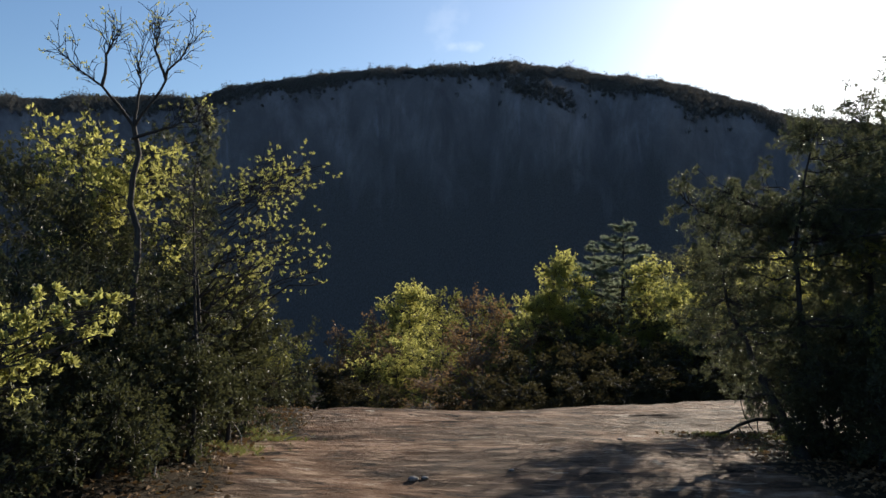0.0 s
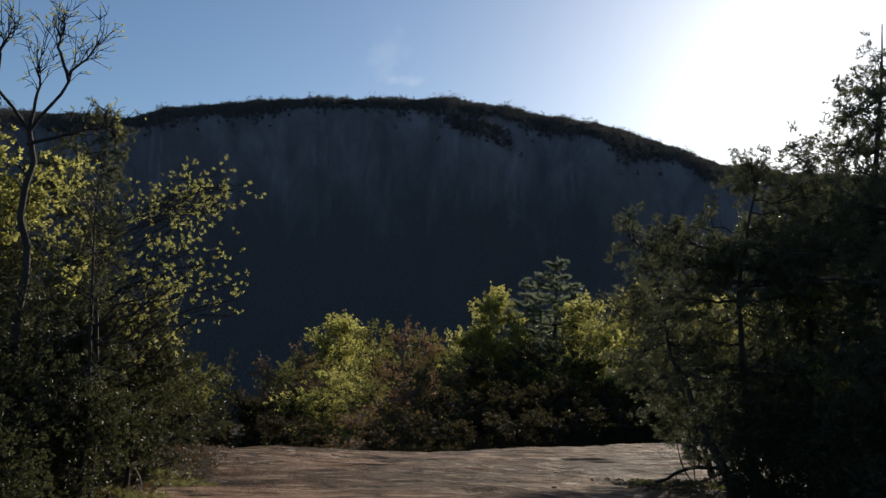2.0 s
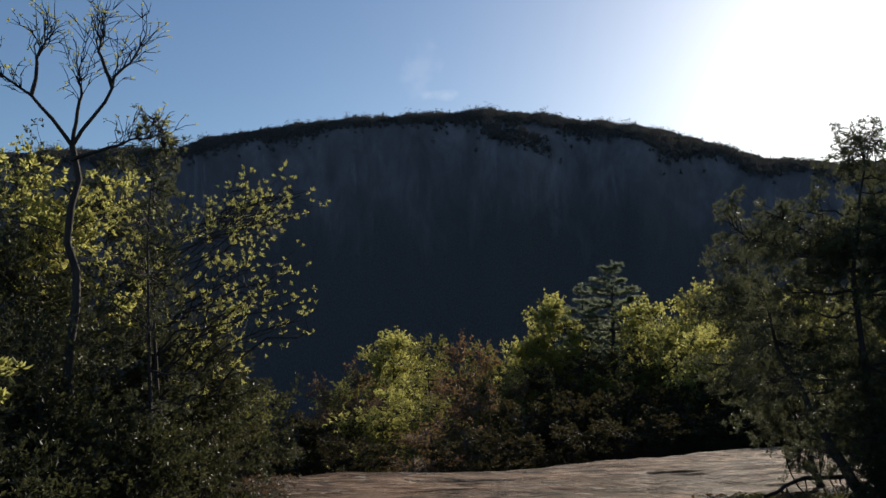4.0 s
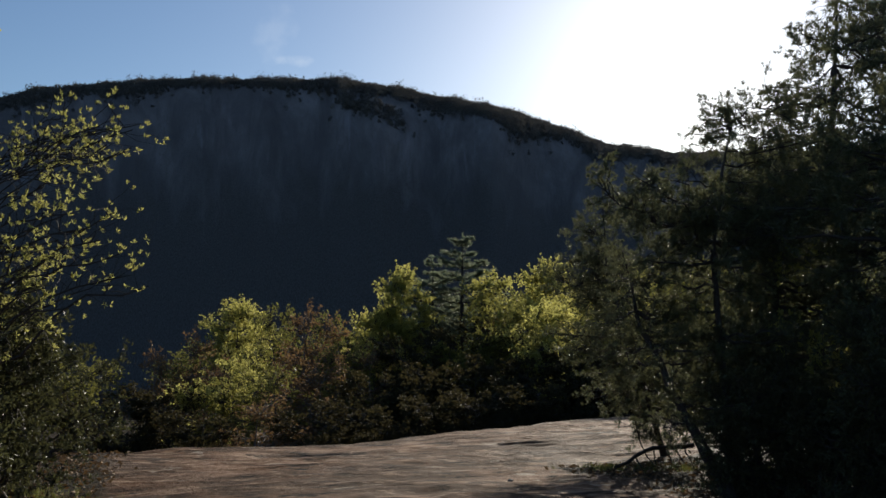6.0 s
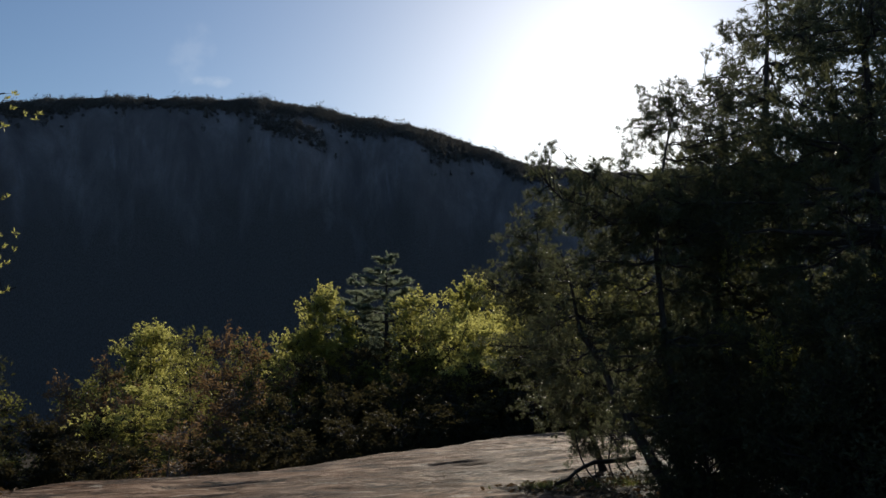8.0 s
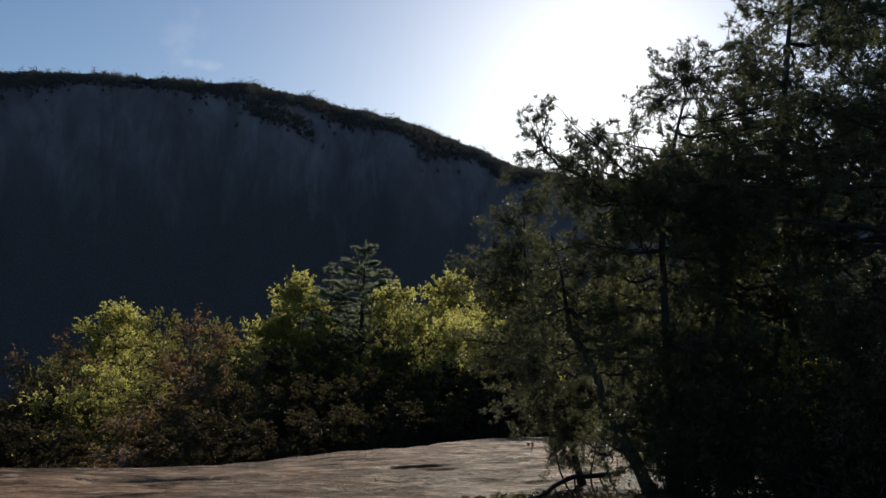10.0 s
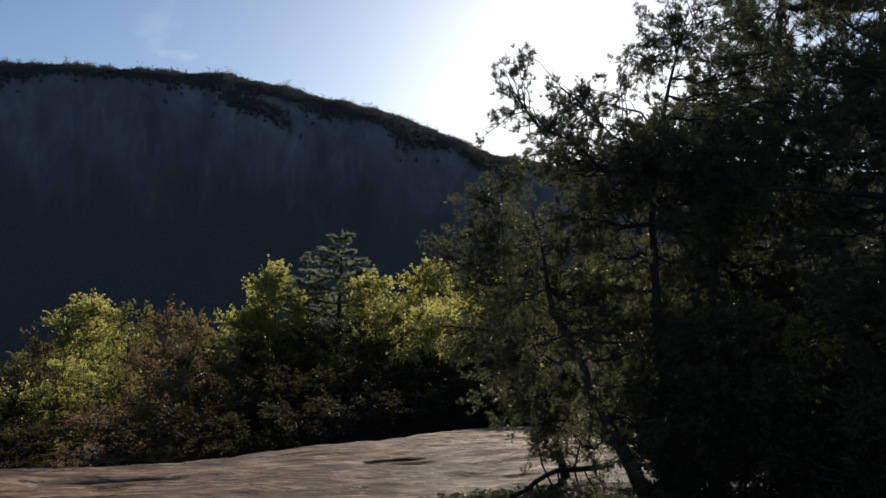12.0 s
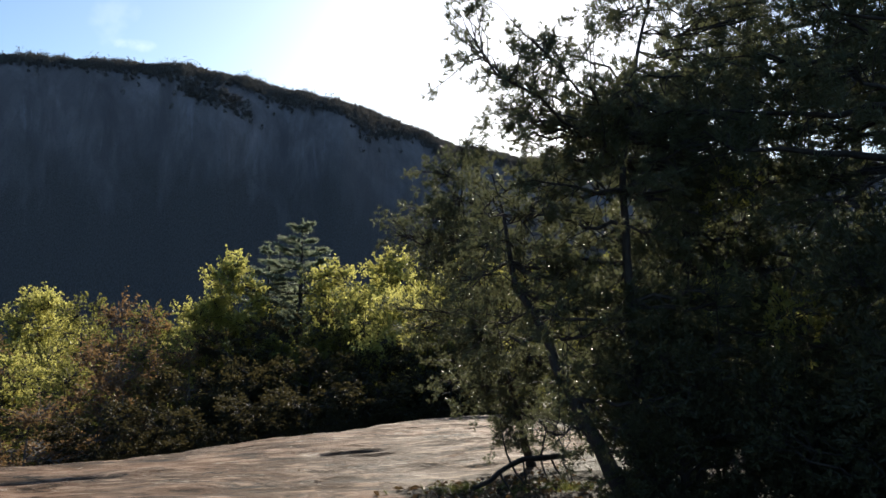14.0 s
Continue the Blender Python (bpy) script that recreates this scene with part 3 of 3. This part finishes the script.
WOODS = [
    # the crowns that stand against the mountain
    ("lime", -0.7, 0.2, 55, 12.5, 1.0), ("open", 1.7, 0.2, 52, 12, 0.85), ("russet", 3.9, -0.2, 50, 11.5, 0.95), ("russet", 6.2, -1.0, 50, 11, 0.95), ("open", 5.2, -0.4, 53, 11, 0.8),
    ("lime", 10.8, 2.65, 48, 13.0, 0.72), ("lime", 8.6, -0.5, 47, 10.5, 0.8), ("spire", 14.9, 4.35, 52, 14, 1.4), ("spire", 12.9, 2.7, 54, 12, 1.25),
    ("wide", 18.4, 2.35, 47, 13.0, 0.9), ("lime", 21.2, 3.1, 52, 13.5, 0.8), ("wide", 23.8, 2.3, 40, 12, 0.9), ("lime", 26.8, 2.6, 38, 11.5, 0.9),
    ("olive", 30.5, 3.2, 34, 11.5, 0.9), ("russet", -3.2, -2.0, 50, 10.5, 0.9), ("russet", -6.2, -3.0, 48, 10, 0.9), ("open", -9.5, -3.2, 45, 10, 1.0),
    ("olive", -13, -3.2, 42, 10, 1.0), ("olive", -18, -3.0, 40, 10, 1.0), ("olive", -24, -2.6, 40, 10, 1.0),
    # the woods behind them, mostly hidden, added to shade the thicket in front
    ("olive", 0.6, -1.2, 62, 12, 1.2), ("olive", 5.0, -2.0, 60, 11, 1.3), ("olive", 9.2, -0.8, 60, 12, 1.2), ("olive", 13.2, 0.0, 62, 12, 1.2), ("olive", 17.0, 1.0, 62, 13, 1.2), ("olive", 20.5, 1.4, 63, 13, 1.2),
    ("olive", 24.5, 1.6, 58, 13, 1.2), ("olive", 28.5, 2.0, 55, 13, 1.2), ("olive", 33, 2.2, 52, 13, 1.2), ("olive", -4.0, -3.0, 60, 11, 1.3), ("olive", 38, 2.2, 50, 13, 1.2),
    # the thicket right below the slab; the brush kind carries shade in its colour
    ("open", 0.4, -2.6, 42, 9.0, 1.0), ("russet", 3.0, -3.0, 40, 8.5, 1.0), ("russet", -2.0, -4.0, 40, 8.0, 1.1), ("open", 6.0, -2.6, 40, 8.5, 1.1), ("russet", 8.4, -3.0, 40, 8.5, 1.0),
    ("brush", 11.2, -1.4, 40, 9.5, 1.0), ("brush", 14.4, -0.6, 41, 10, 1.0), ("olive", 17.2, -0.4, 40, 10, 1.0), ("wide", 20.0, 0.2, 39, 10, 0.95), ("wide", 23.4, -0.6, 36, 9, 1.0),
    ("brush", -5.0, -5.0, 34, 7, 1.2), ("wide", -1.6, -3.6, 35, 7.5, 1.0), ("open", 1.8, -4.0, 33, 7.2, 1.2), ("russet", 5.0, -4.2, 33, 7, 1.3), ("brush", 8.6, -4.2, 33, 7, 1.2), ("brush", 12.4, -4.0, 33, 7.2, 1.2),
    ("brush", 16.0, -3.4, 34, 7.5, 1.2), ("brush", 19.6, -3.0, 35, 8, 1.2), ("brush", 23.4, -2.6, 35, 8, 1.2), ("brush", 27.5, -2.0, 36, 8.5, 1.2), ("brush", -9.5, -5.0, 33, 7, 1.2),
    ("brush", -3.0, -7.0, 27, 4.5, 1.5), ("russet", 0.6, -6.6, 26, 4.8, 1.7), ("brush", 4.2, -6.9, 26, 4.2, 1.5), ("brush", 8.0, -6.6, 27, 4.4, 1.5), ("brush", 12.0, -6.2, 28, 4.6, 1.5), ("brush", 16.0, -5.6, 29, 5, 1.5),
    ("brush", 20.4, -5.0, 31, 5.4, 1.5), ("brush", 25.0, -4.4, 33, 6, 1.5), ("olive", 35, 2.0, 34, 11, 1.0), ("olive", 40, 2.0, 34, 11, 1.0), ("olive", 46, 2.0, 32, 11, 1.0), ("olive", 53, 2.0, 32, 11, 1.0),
]
for row in WOODS:
    plant(*row)

# ---- the pines beside the slab ----
PINE_LEAF = (15, 0.052, 0.007, 0.95)


def pine(base, trunk, thick, blobs, limbs, label, per_twig=6, twigs=12, reach=0.5, leaf=PINE_LEAF, extra=()):
    return tree("pine_tree", label, (base[0], base[1], gz(*base) - 0.05), trunk, thick, blobs, limbs, twigs, reach, leaf, "needles", NEEDLE, BARK,
                per_twig, group="pines beside the slab", sag=-0.05, rise=0.15, tips=0.68, extra=extra)


# Leaning pine whose sprays reach over the slab.
NEAR_LEAF = (17, 0.048, 0.005, 1.0)
pine((5.0, 10.6), [(0, 0, 0), (-0.3, 0.35, 0.9), (-0.6, 0.9, 1.95), (-0.75, 1.1, 2.9)], 0.088,
     [((-0.6, 1.0, 2.4), (0.7, 0.8, 0.5), 4), ((-0.4, 0.7, 1.6), (0.8, 0.8, 0.45), 4), ((0.0, 0.3, 0.9), (0.8, 0.7, 0.4), 3)],
     38, "leaning dark pine with sparse needle sprays beside the slab", 9, 10, 0.42, NEAR_LEAF)
# Pine behind it, with a long branch against the sky.
pine((5.4, 11.1), [(0, 0, 0), (-0.15, 0, 1.5), (-0.25, 0, 2.9), (-0.05, 0.05, 4.0), (0.15, 0, 4.8)], 0.06,
     [((-0.8, -0.1, 3.35), (0.6, 0.7, 0.4), 4), ((-0.4, 0, 2.6), (0.9, 0.9, 0.65), 5), ((0.5, 0.2, 3.4), (0.9, 0.9, 0.7), 5), ((0.3, 0, 4.4), (0.75, 0.8, 0.5), 5), ((0.2, -0.1, 1.5), (0.8, 0.9, 0.6), 3), ((0.1, -0.2, 0.8), (0.7, 0.6, 0.4), 1.5)],
     80, "dark pine with a long upswept branch over the slab", 11, 12, 0.42, NEAR_LEAF, [(-2.15, -1.05, 3.46), (-1.65, -0.85, 3.6)])
# Young pine further down the slab.
pine((5.5, 15.0), [(1.1, 0, 0), (0.65, 0, 1.5), (0.1, 0, 3.0), (0.0, 0, 4.3)], 0.055,
     [((0, 0, 3.8), (0.4, 0.5, 0.5), 2), ((-0.15, 0, 3.0), (0.85, 0.9, 0.45), 4), ((0.2, 0, 2.1), (1.0, 0.9, 0.5), 4), ((0.75, 0.1, 1.25), (1.0, 0.9, 0.4), 4), ((0.9, 0, 0.6), (0.85, 0.7, 0.22), 1.5)],
     84, "young dark green pine at the slab's far side", 8, 13, 0.45, PINE_LEAF)
# Tall pine behind.
DENSE = (15, 0.085, 0.011, 0.9)
pine((8.4, 12.9), [(0, 0, 0), (0.1, 0, 2.5), (0.0, 0.1, 5.0), (0.1, 0, 7.6)], 0.15,
     [((0.6, 0, 6.4), (1.0, 1.4, 0.8), 2), ((0.2, 0, 5.4), (1.6, 1.8, 0.6), 3), ((-0.4, -0.1, 4.3), (1.9, 1.9, 0.7), 5), ((0, 0, 2.8), (2.2, 2.2, 1.0), 4)],
     80, "tall pine with layered boughs and dense needles", 5, 14, 0.6, DENSE)
pine((6.9, 9.7), [(0, 0, 0), (0.0, 0, 2.0), (0.1, 0.1, 4.2), (0.0, 0, 5.8)], 0.12,
     [((0.1, 0, 4.9), (1.3, 1.5, 1.0), 4), ((0, 0, 3.2), (1.7, 1.8, 1.1), 5), ((0, 0, 1.4), (1.8, 1.8, 1.0), 5)],
     86, "dense dark pine with boughs down to the ground", 6, 14, 0.55, DENSE)
pine((7.0, 12.4), [(0, 0, 0), (-0.1, 0, 2.0), (0.0, 0, 3.6), (0.0, 0, 4.6)], 0.09,
     [((0, 0, 3.7), (1.1, 1.2, 0.8), 4), ((0, 0, 2.3), (1.6, 1.5, 0.9), 5), ((0, 0, 1.1), (1.5, 1.5, 0.7), 4)], 70, "dark shrubby pine behind the leaning one", 7, 14, 0.5, DENSE)
pine((11.5, 14.0), [(0, 0, 0), (0.1, 0, 3.0), (0.0, 0, 6.0), (0.0, 0, 8.4)], 0.16,
     [((0, 0, 6.6), (2.0, 2.2, 1.8), 4), ((0, 0, 3.6), (2.6, 2.6, 2.0), 5)], 80, "tall dark pine at the edge of the woods", 7, 14, 0.7, DENSE)


def shrub(base, blobs, limbs, label, mat, leaf, twigs=12, per_twig=6, reach=0.4, kind="shrub", thick=0.035, foliage="leaves", top=None, group="", tips=0.35, lift=0.35):
    t = top or max(b[0][2] for b in blobs)
    return tree(kind, label, (base[0], base[1], gz(*base) - 0.04), [(0, 0, 0), (0.05, 0.02, t * 0.35), (-0.03, 0.03, t * 0.7), (0.0, 0.0, t)], thick,
                blobs, limbs, twigs, reach, leaf, foliage, mat, BARK, per_twig, category=kind, rise=0.6, group=group, twig_r=0.004, tips=tips, lift=lift)


DARK_LEAF_SIZE = (5, 0.05, 0.021, 0.9)
for bx, by, w, h in ((5.7, 8.9, 0.9, 2.2), (5.4, 10.7, 0.8, 1.6), (6.3, 7.7, 1.2, 3.0), (7.6, 8.3, 1.5, 4.0), (9.0, 10.3, 1.6, 3.6), (7.4, 13.6, 1.2, 2.2), (9.2, 14.8, 1.4, 2.6), (5.5, 7.4, 0.8, 1.5), (7.2, 6.8, 1.2, 2.6), (6.6, 8.8, 1.0, 1.6), (6.1, 9.8, 0.7, 1.3), (8.2, 11.3, 1.1, 1.9), (9.6, 12.6, 1.2, 2.0)):
    shrub((bx, by), [((0, 0, h * 0.72), (w, w, h * 0.3), 3), ((0, 0, h * 0.35), (w * 1.1, w * 1.1, h * 0.32), 3)], int(22 + 14 * w), "dark broadleaf shrub in the pines' shade", LEAF_DARK, DARK_LEAF_SIZE, 14, 7, 0.45,
          group="shrubs under the pines")

# Sparse saplings whose leaves catch the sun among the pines.
for bx, by, h in ((6.0, 10.9, 2.75), (6.9, 9.3, 2.3), (5.6, 9.9, 1.7)):
    shrub((bx, by), [((0, 0, h), (0.32, 0.3, 0.16), 3), ((0.2, 0.1, h * 0.7), (0.3, 0.3, 0.2), 1)], 12, "sparse sapling with sunlit yellow-green leaves among dark pines", LEAF_SPRING, (5, 0.05, 0.024, 0.9), 6, 2, 0.24,
          "leafy_sapling", 0.018, group="saplings under the pines", tips=0.6, lift=0.6)

# ---- the trees on the near side of the slab ----
ROSETTE = (8, 0.036, 0.0105, 1.0)
shrub((-2.55, 9.3), [((1.1, -0.25, 2.2), (0.52, 0.5, 0.6), 6), ((1.0, -0.1, 3.2), (0.55, 0.4, 0.2), 3), ((0.2, 0, 2.6), (0.8, 0.6, 0.8), 2), ((-0.9, 0.1, 2.9), (0.9, 0.7, 0.8), 2)],
      46, "slender tree with yellow-green spring leaf rosettes", LEAF_SPRING, ROSETTE, 10, 2, 0.36, "leafy_tree", 0.045, top=2.9, tips=0.85, lift=1.2)


def bare_top_tree():
    """A thin tree whose forked top is nearly bare."""
    bx, by = -2.95, 8.45
    ob = tagged(new("bare_topped_tree"), "thin dark tree with a forked, nearly bare top", "tree")
    ob.location = (bx, by, gz(bx, by) - 0.05)
    zb = gz(bx, by) - 0.05

    def at(x, y, z):
        return (x - bx, y - by, z - zb)

    fork = at(-3.03, 8.52, 3.12)
    trunk = curve_between((0, 0, 0), fork, 14, 0, 0.006)
    part("trunk", mesh_from("trunk", *tube(trunk, np.linspace(0.05, 0.026, 14), 8), smooth=True), BARK, ob)
    limbs = [(fork, at(-3.28, 8.3, 3.5), at(-3.66, 8.2, 3.8)), (fork, at(-2.68, 8.45, 3.6), at(-2.42, 8.5, 4.08)), (at(-3.28, 8.3, 3.5), at(-3.24, 8.3, 3.78), at(-3.16, 8.3, 4.0)),
             (fork, at(-2.97, 8.5, 3.5), at(-3.0, 8.6, 3.86)), (at(-3.03, 8.5, 3.0), at(-2.7, 8.45, 3.09), at(-2.35, 8.4, 3.15)), (at(-2.68, 8.45, 3.6), at(-2.78, 8.4, 3.9), at(-2.74, 8.4, 4.06))]
    spots, ways, pieces = [], [], []
    for a, b, c in limbs:
        one, two = curve_between(a, b, 5, 0.02, 0.02), curve_between(b, c, 7, 0.03, 0.03)
        pts = np.concatenate([one, two[1:]])
        part("limb", mesh_from("limb", *tube(pts, np.linspace(0.019, 0.005, len(pts)), 6), smooth=True), BARK, ob)
        for _ in range(22):
            k = rng.integers(4, len(pts))
            way = unit(unit(pts[-1] - pts[0]) + rng.normal(0, 0.55, 3) + np.array([0, 0, 0.35]))
            end = pts[k] + way * rng.uniform(0.1, 0.36)
            tw = curve_between(pts[k], end, 5, 0.05, 0.05)
            pieces.append(tube(tw, np.linspace(0.0045, 0.002, 5), 3))
            for _ in range(2):
                w2 = unit(way + rng.normal(0, 0.6, 3))
                e2 = tw[3] + w2 * rng.uniform(0.06, 0.2)
                pieces.append(tube(curve_between(tw[3], e2, 3, 0.05, 0.04), np.array([0.004, 0.003, 0.002]), 3))
                if rng.uniform() < 0.7:
                    spots.append(e2)
                    ways.append(w2)
    tagged(part("twig_mass", mesh_from("twig_mass", *joined(pieces)), BARK, ob), kind="stuff")
    part("bud_mass", mesh_from("bud_mass", *leaves(np.array(spots), np.array(ways), 4, 0.035, 0.014, 0.8)), LEAF_SPRING, ob, "tiny yellow-green opening leaf buds")


bare_top_tree()
pine((-2.45, 8.75), [(0, 0, 0), (0.02, 0, 1.4), (-0.02, 0, 2.8), (0.05, 0, 3.95)], 0.028,
     [((0.03, 0, 3.5), (0.2, 0.2, 0.42), 3), ((0, 0, 2.6), (0.4, 0.4, 0.5), 2), ((0, 0, 1.6), (0.6, 0.5, 0.7), 3)], 30, "thin evergreen sapling among the shrubs", 5, 7, 0.18, (12, 0.045, 0.006, 0.9))
# Dark evergreen bank below and behind the leafy tree.
for bx, by, w, h in ((-2.55, 8.9, 0.4, 1.3), (-2.7, 12.4, 0.95, 1.95), (-2.95, 10.9, 0.62, 3.5), (-2.6, 10.9, 0.6, 2.3), (-3.7, 11.4, 0.95, 4.2), (-4.6, 11.6, 1.0, 4.5), (-3.0, 9.9, 0.7, 2.0), (-3.7, 9.4, 0.9, 2.9), (-4.4, 8.7, 1.1, 3.3), (-5.0, 10.6, 1.4, 4.1), (-3.1, 8.2, 0.5, 2.3), (-2.95, 7.5, 0.5, 0.95), (-3.7, 7.2, 0.9, 2.0), (-6.4, 10.2, 1.6, 4.0), (-3.4, 6.3, 0.7, 1.1)):
    shrub((bx, by), [((0, 0, h * 0.7), (w, w, h * 0.32), 3), ((0, 0, h * 0.32), (w * 1.1, w * 1.1, h * 0.32), 3)], int(20 + 14 * w), "dense dark evergreen shrub at the slab's edge", LEAF_DARK, DARK_LEAF_SIZE, 14, 7, 0.42,
          group="evergreen shrubs at the slab's edge")
shrub((-4.4, 10.3), [((0.2, 0, 3.4), (1.3, 0.9, 0.6), 3), ((0.9, -0.4, 2.6), (1.1, 0.7, 0.6), 2)], 26, "leafy tree with olive spring leaves behind shrubs", LEAF_LIME, (6, 0.06, 0.028, 0.85), 10, 4, 0.4, "leafy_tree", 0.05, top=3.4)
shrub((-6.1, 10.4), [((0.2, -0.3, 2.9), (0.9, 0.8, 0.8), 3)], 22, "bright yellow-green leafy maple sapling", LEAF_SPRING, (6, 0.07, 0.035, 0.85), 10, 5, 0.35, "leafy_tree", 0.04, top=3.2)
shrub((-3.5, 4.9), [((1.38, 0, 1.4), (0.28, 0.3, 0.2), 3), ((1.1, 0, 1.12), (0.25, 0.25, 0.12), 1)], 20, "sapling branch with bright backlit yellow-green leaves", LEAF_SPRING, (7, 0.046, 0.021, 0.9), 8, 3, 0.2, "leafy_tree", 0.03, top=1.5, tips=0.7, lift=0.6)

# ---- small things on the slab ----
def fallen_branch():
    ob = tagged(new("fallen_branch"), "bare dead branch lying across the slab's far edge", "branch")
    a, b = np.array([4.75, 13.0, gz(4.75, 13.0) + 0.08]), np.array([6.3, 13.6, gz(6.3, 13.6) + 0.28])
    pts = curve_between(a, b, 9, 0.05, 0.015)
    part("stem", mesh_from("stem", *tube(pts, np.linspace(0.022, 0.04, 9), 7), smooth=True), BARK, ob)
    for k in (2, 3, 4, 5, 6, 7):
        p = pts[k]
        foot = np.array([p[0] + rng.normal(0, 0.08), p[1] - rng.uniform(0, 0.2), 0])
        foot[2] = gz(foot[0], foot[1])
        part("twig", mesh_from("twig", *tube(curve_between(p, foot, 4, 0, 0.03), np.linspace(0.013, 0.007, 4), 5)), BARK, ob)
    for k in (3, 5):
        tip = pts[k] + np.array([rng.normal(0, 0.1), 0.0, rng.uniform(0.35, 0.6)])
        part("twig", mesh_from("twig", *tube(curve_between(pts[k], tip, 5, 0, 0.05), np.linspace(0.012, 0.004, 5), 5)), BARK, ob)


fallen_branch()


def dead_stick(x, y, dx, dy, dz, r, label):
    a = np.array([x, y, gz(x, y) - 0.02])
    me = mesh_from("dead_stick", *tube(curve_between(a, a + np.array([dx, dy, dz]), 8, 0.05, 0.03), np.linspace(r, r * 0.4, 8), 6), smooth=True)
    me.materials.append(DEADWOOD)
    tagged(new("dead_stick", me), label, "stick", "dead sticks")


dead_stick(-2.55, 7.75, 0.04, 0.05, 0.34, 0.012, "pale bleached stick standing in dark shrubs")
dead_stick(-2.3, 10.6, -0.25, 0.3, 0.35, 0.010, "thin grey dead twig beside the slab")
dead_stick(-2.0, 11.2, 0.5, 0.3, 0.05, 0.012, "thin dead twig lying on leaf litter")


def grass_tuft(x, y, n, r, label):
    p = np.stack([x + rng.normal(0, r, n), y + rng.normal(0, r * 0.7, n)], 1)
    p = np.column_stack([p, ground_z(p[:, 0], p[:, 1]) - 0.01])
    v, f = needles(p, np.repeat([[0, 0, 1.0]], n, 0), 6, 0.09, 0.006, 0.6)
    me = mesh_from("grass_tuft", v, f)
    me.materials.append(GRASS)
    tagged(new("grass_tuft", me), label, "grass", "grass tufts by the slab", "stuff")


for gx_, gy_, n_, r_ in ((4.8, 13.4, 90, 0.2), (5.6, 13.0, 110, 0.3), (-2.3, 10.2, 120, 0.28), (-2.0, 11.4, 100, 0.25), (-2.5, 12.3, 80, 0.25)):
    grass_tuft(gx_, gy_, n_, r_, "short tuft of green grass at the slab's margin")


def litter():
    n = 5200
    x, y = np.concatenate([rng.normal(-2.6, 0.55, n // 2), rng.normal(4.9, 0.9, n - n // 2)]), rng.uniform(6, 16.5, n)
    keep = soil_share(x, y) + rng.normal(0, 0.14, n) > 0.45
    x, y = x[keep], y[keep]
    p = np.column_stack([x, y, ground_z(x, y) + 0.012])
    d = unit(np.column_stack([rng.normal(0, 1, len(p)), rng.normal(0, 1, len(p)), rng.normal(0, 0.25, len(p))]))
    v, f = leaves(p, d, 1, 0.075, 0.045, 0.1)
    me = mesh_from("leaf_litter", v, f)
    me.materials.append(DRY_LEAF)
    tagged(new("leaf_litter", me), "scattered dry brown leaves along the slab's margins", "leaves", kind="stuff")


litter()


def stone(x, y, r, label):
    bm = bmesh.new()
    bmesh.ops.create_icosphere(bm, subdivisions=2, radius=1)
    for v in bm.verts:
        v.co *= 1 + 0.25 * noise.noise(v.co * 1.3 + Vector((x, y, 0)))
        v.co = Vector((v.co.x * r * 1.3, v.co.y * r, v.co.z * r * 0.65))
    me = bpy.data.meshes.new("stone")
    bm.to_mesh(me)
    bm.free()
    me.materials.append(STONE)
    ob = tagged(new("stone", me), label, "stone", "loose stones on the slab")
    ob.location = (x, y, gz(x, y) + r * 0.4)


stone(-0.1, 8.45, 0.045, "small dark loose stone lying on the granite")
stone(0.02, 8.5, 0.03, "small pale loose stone lying on the granite")
stone(3.0, 12.4, 0.03, "small pale loose stone lying on the granite")
stone(1.0, 9.2, 0.025, "small pale loose stone lying on the granite")
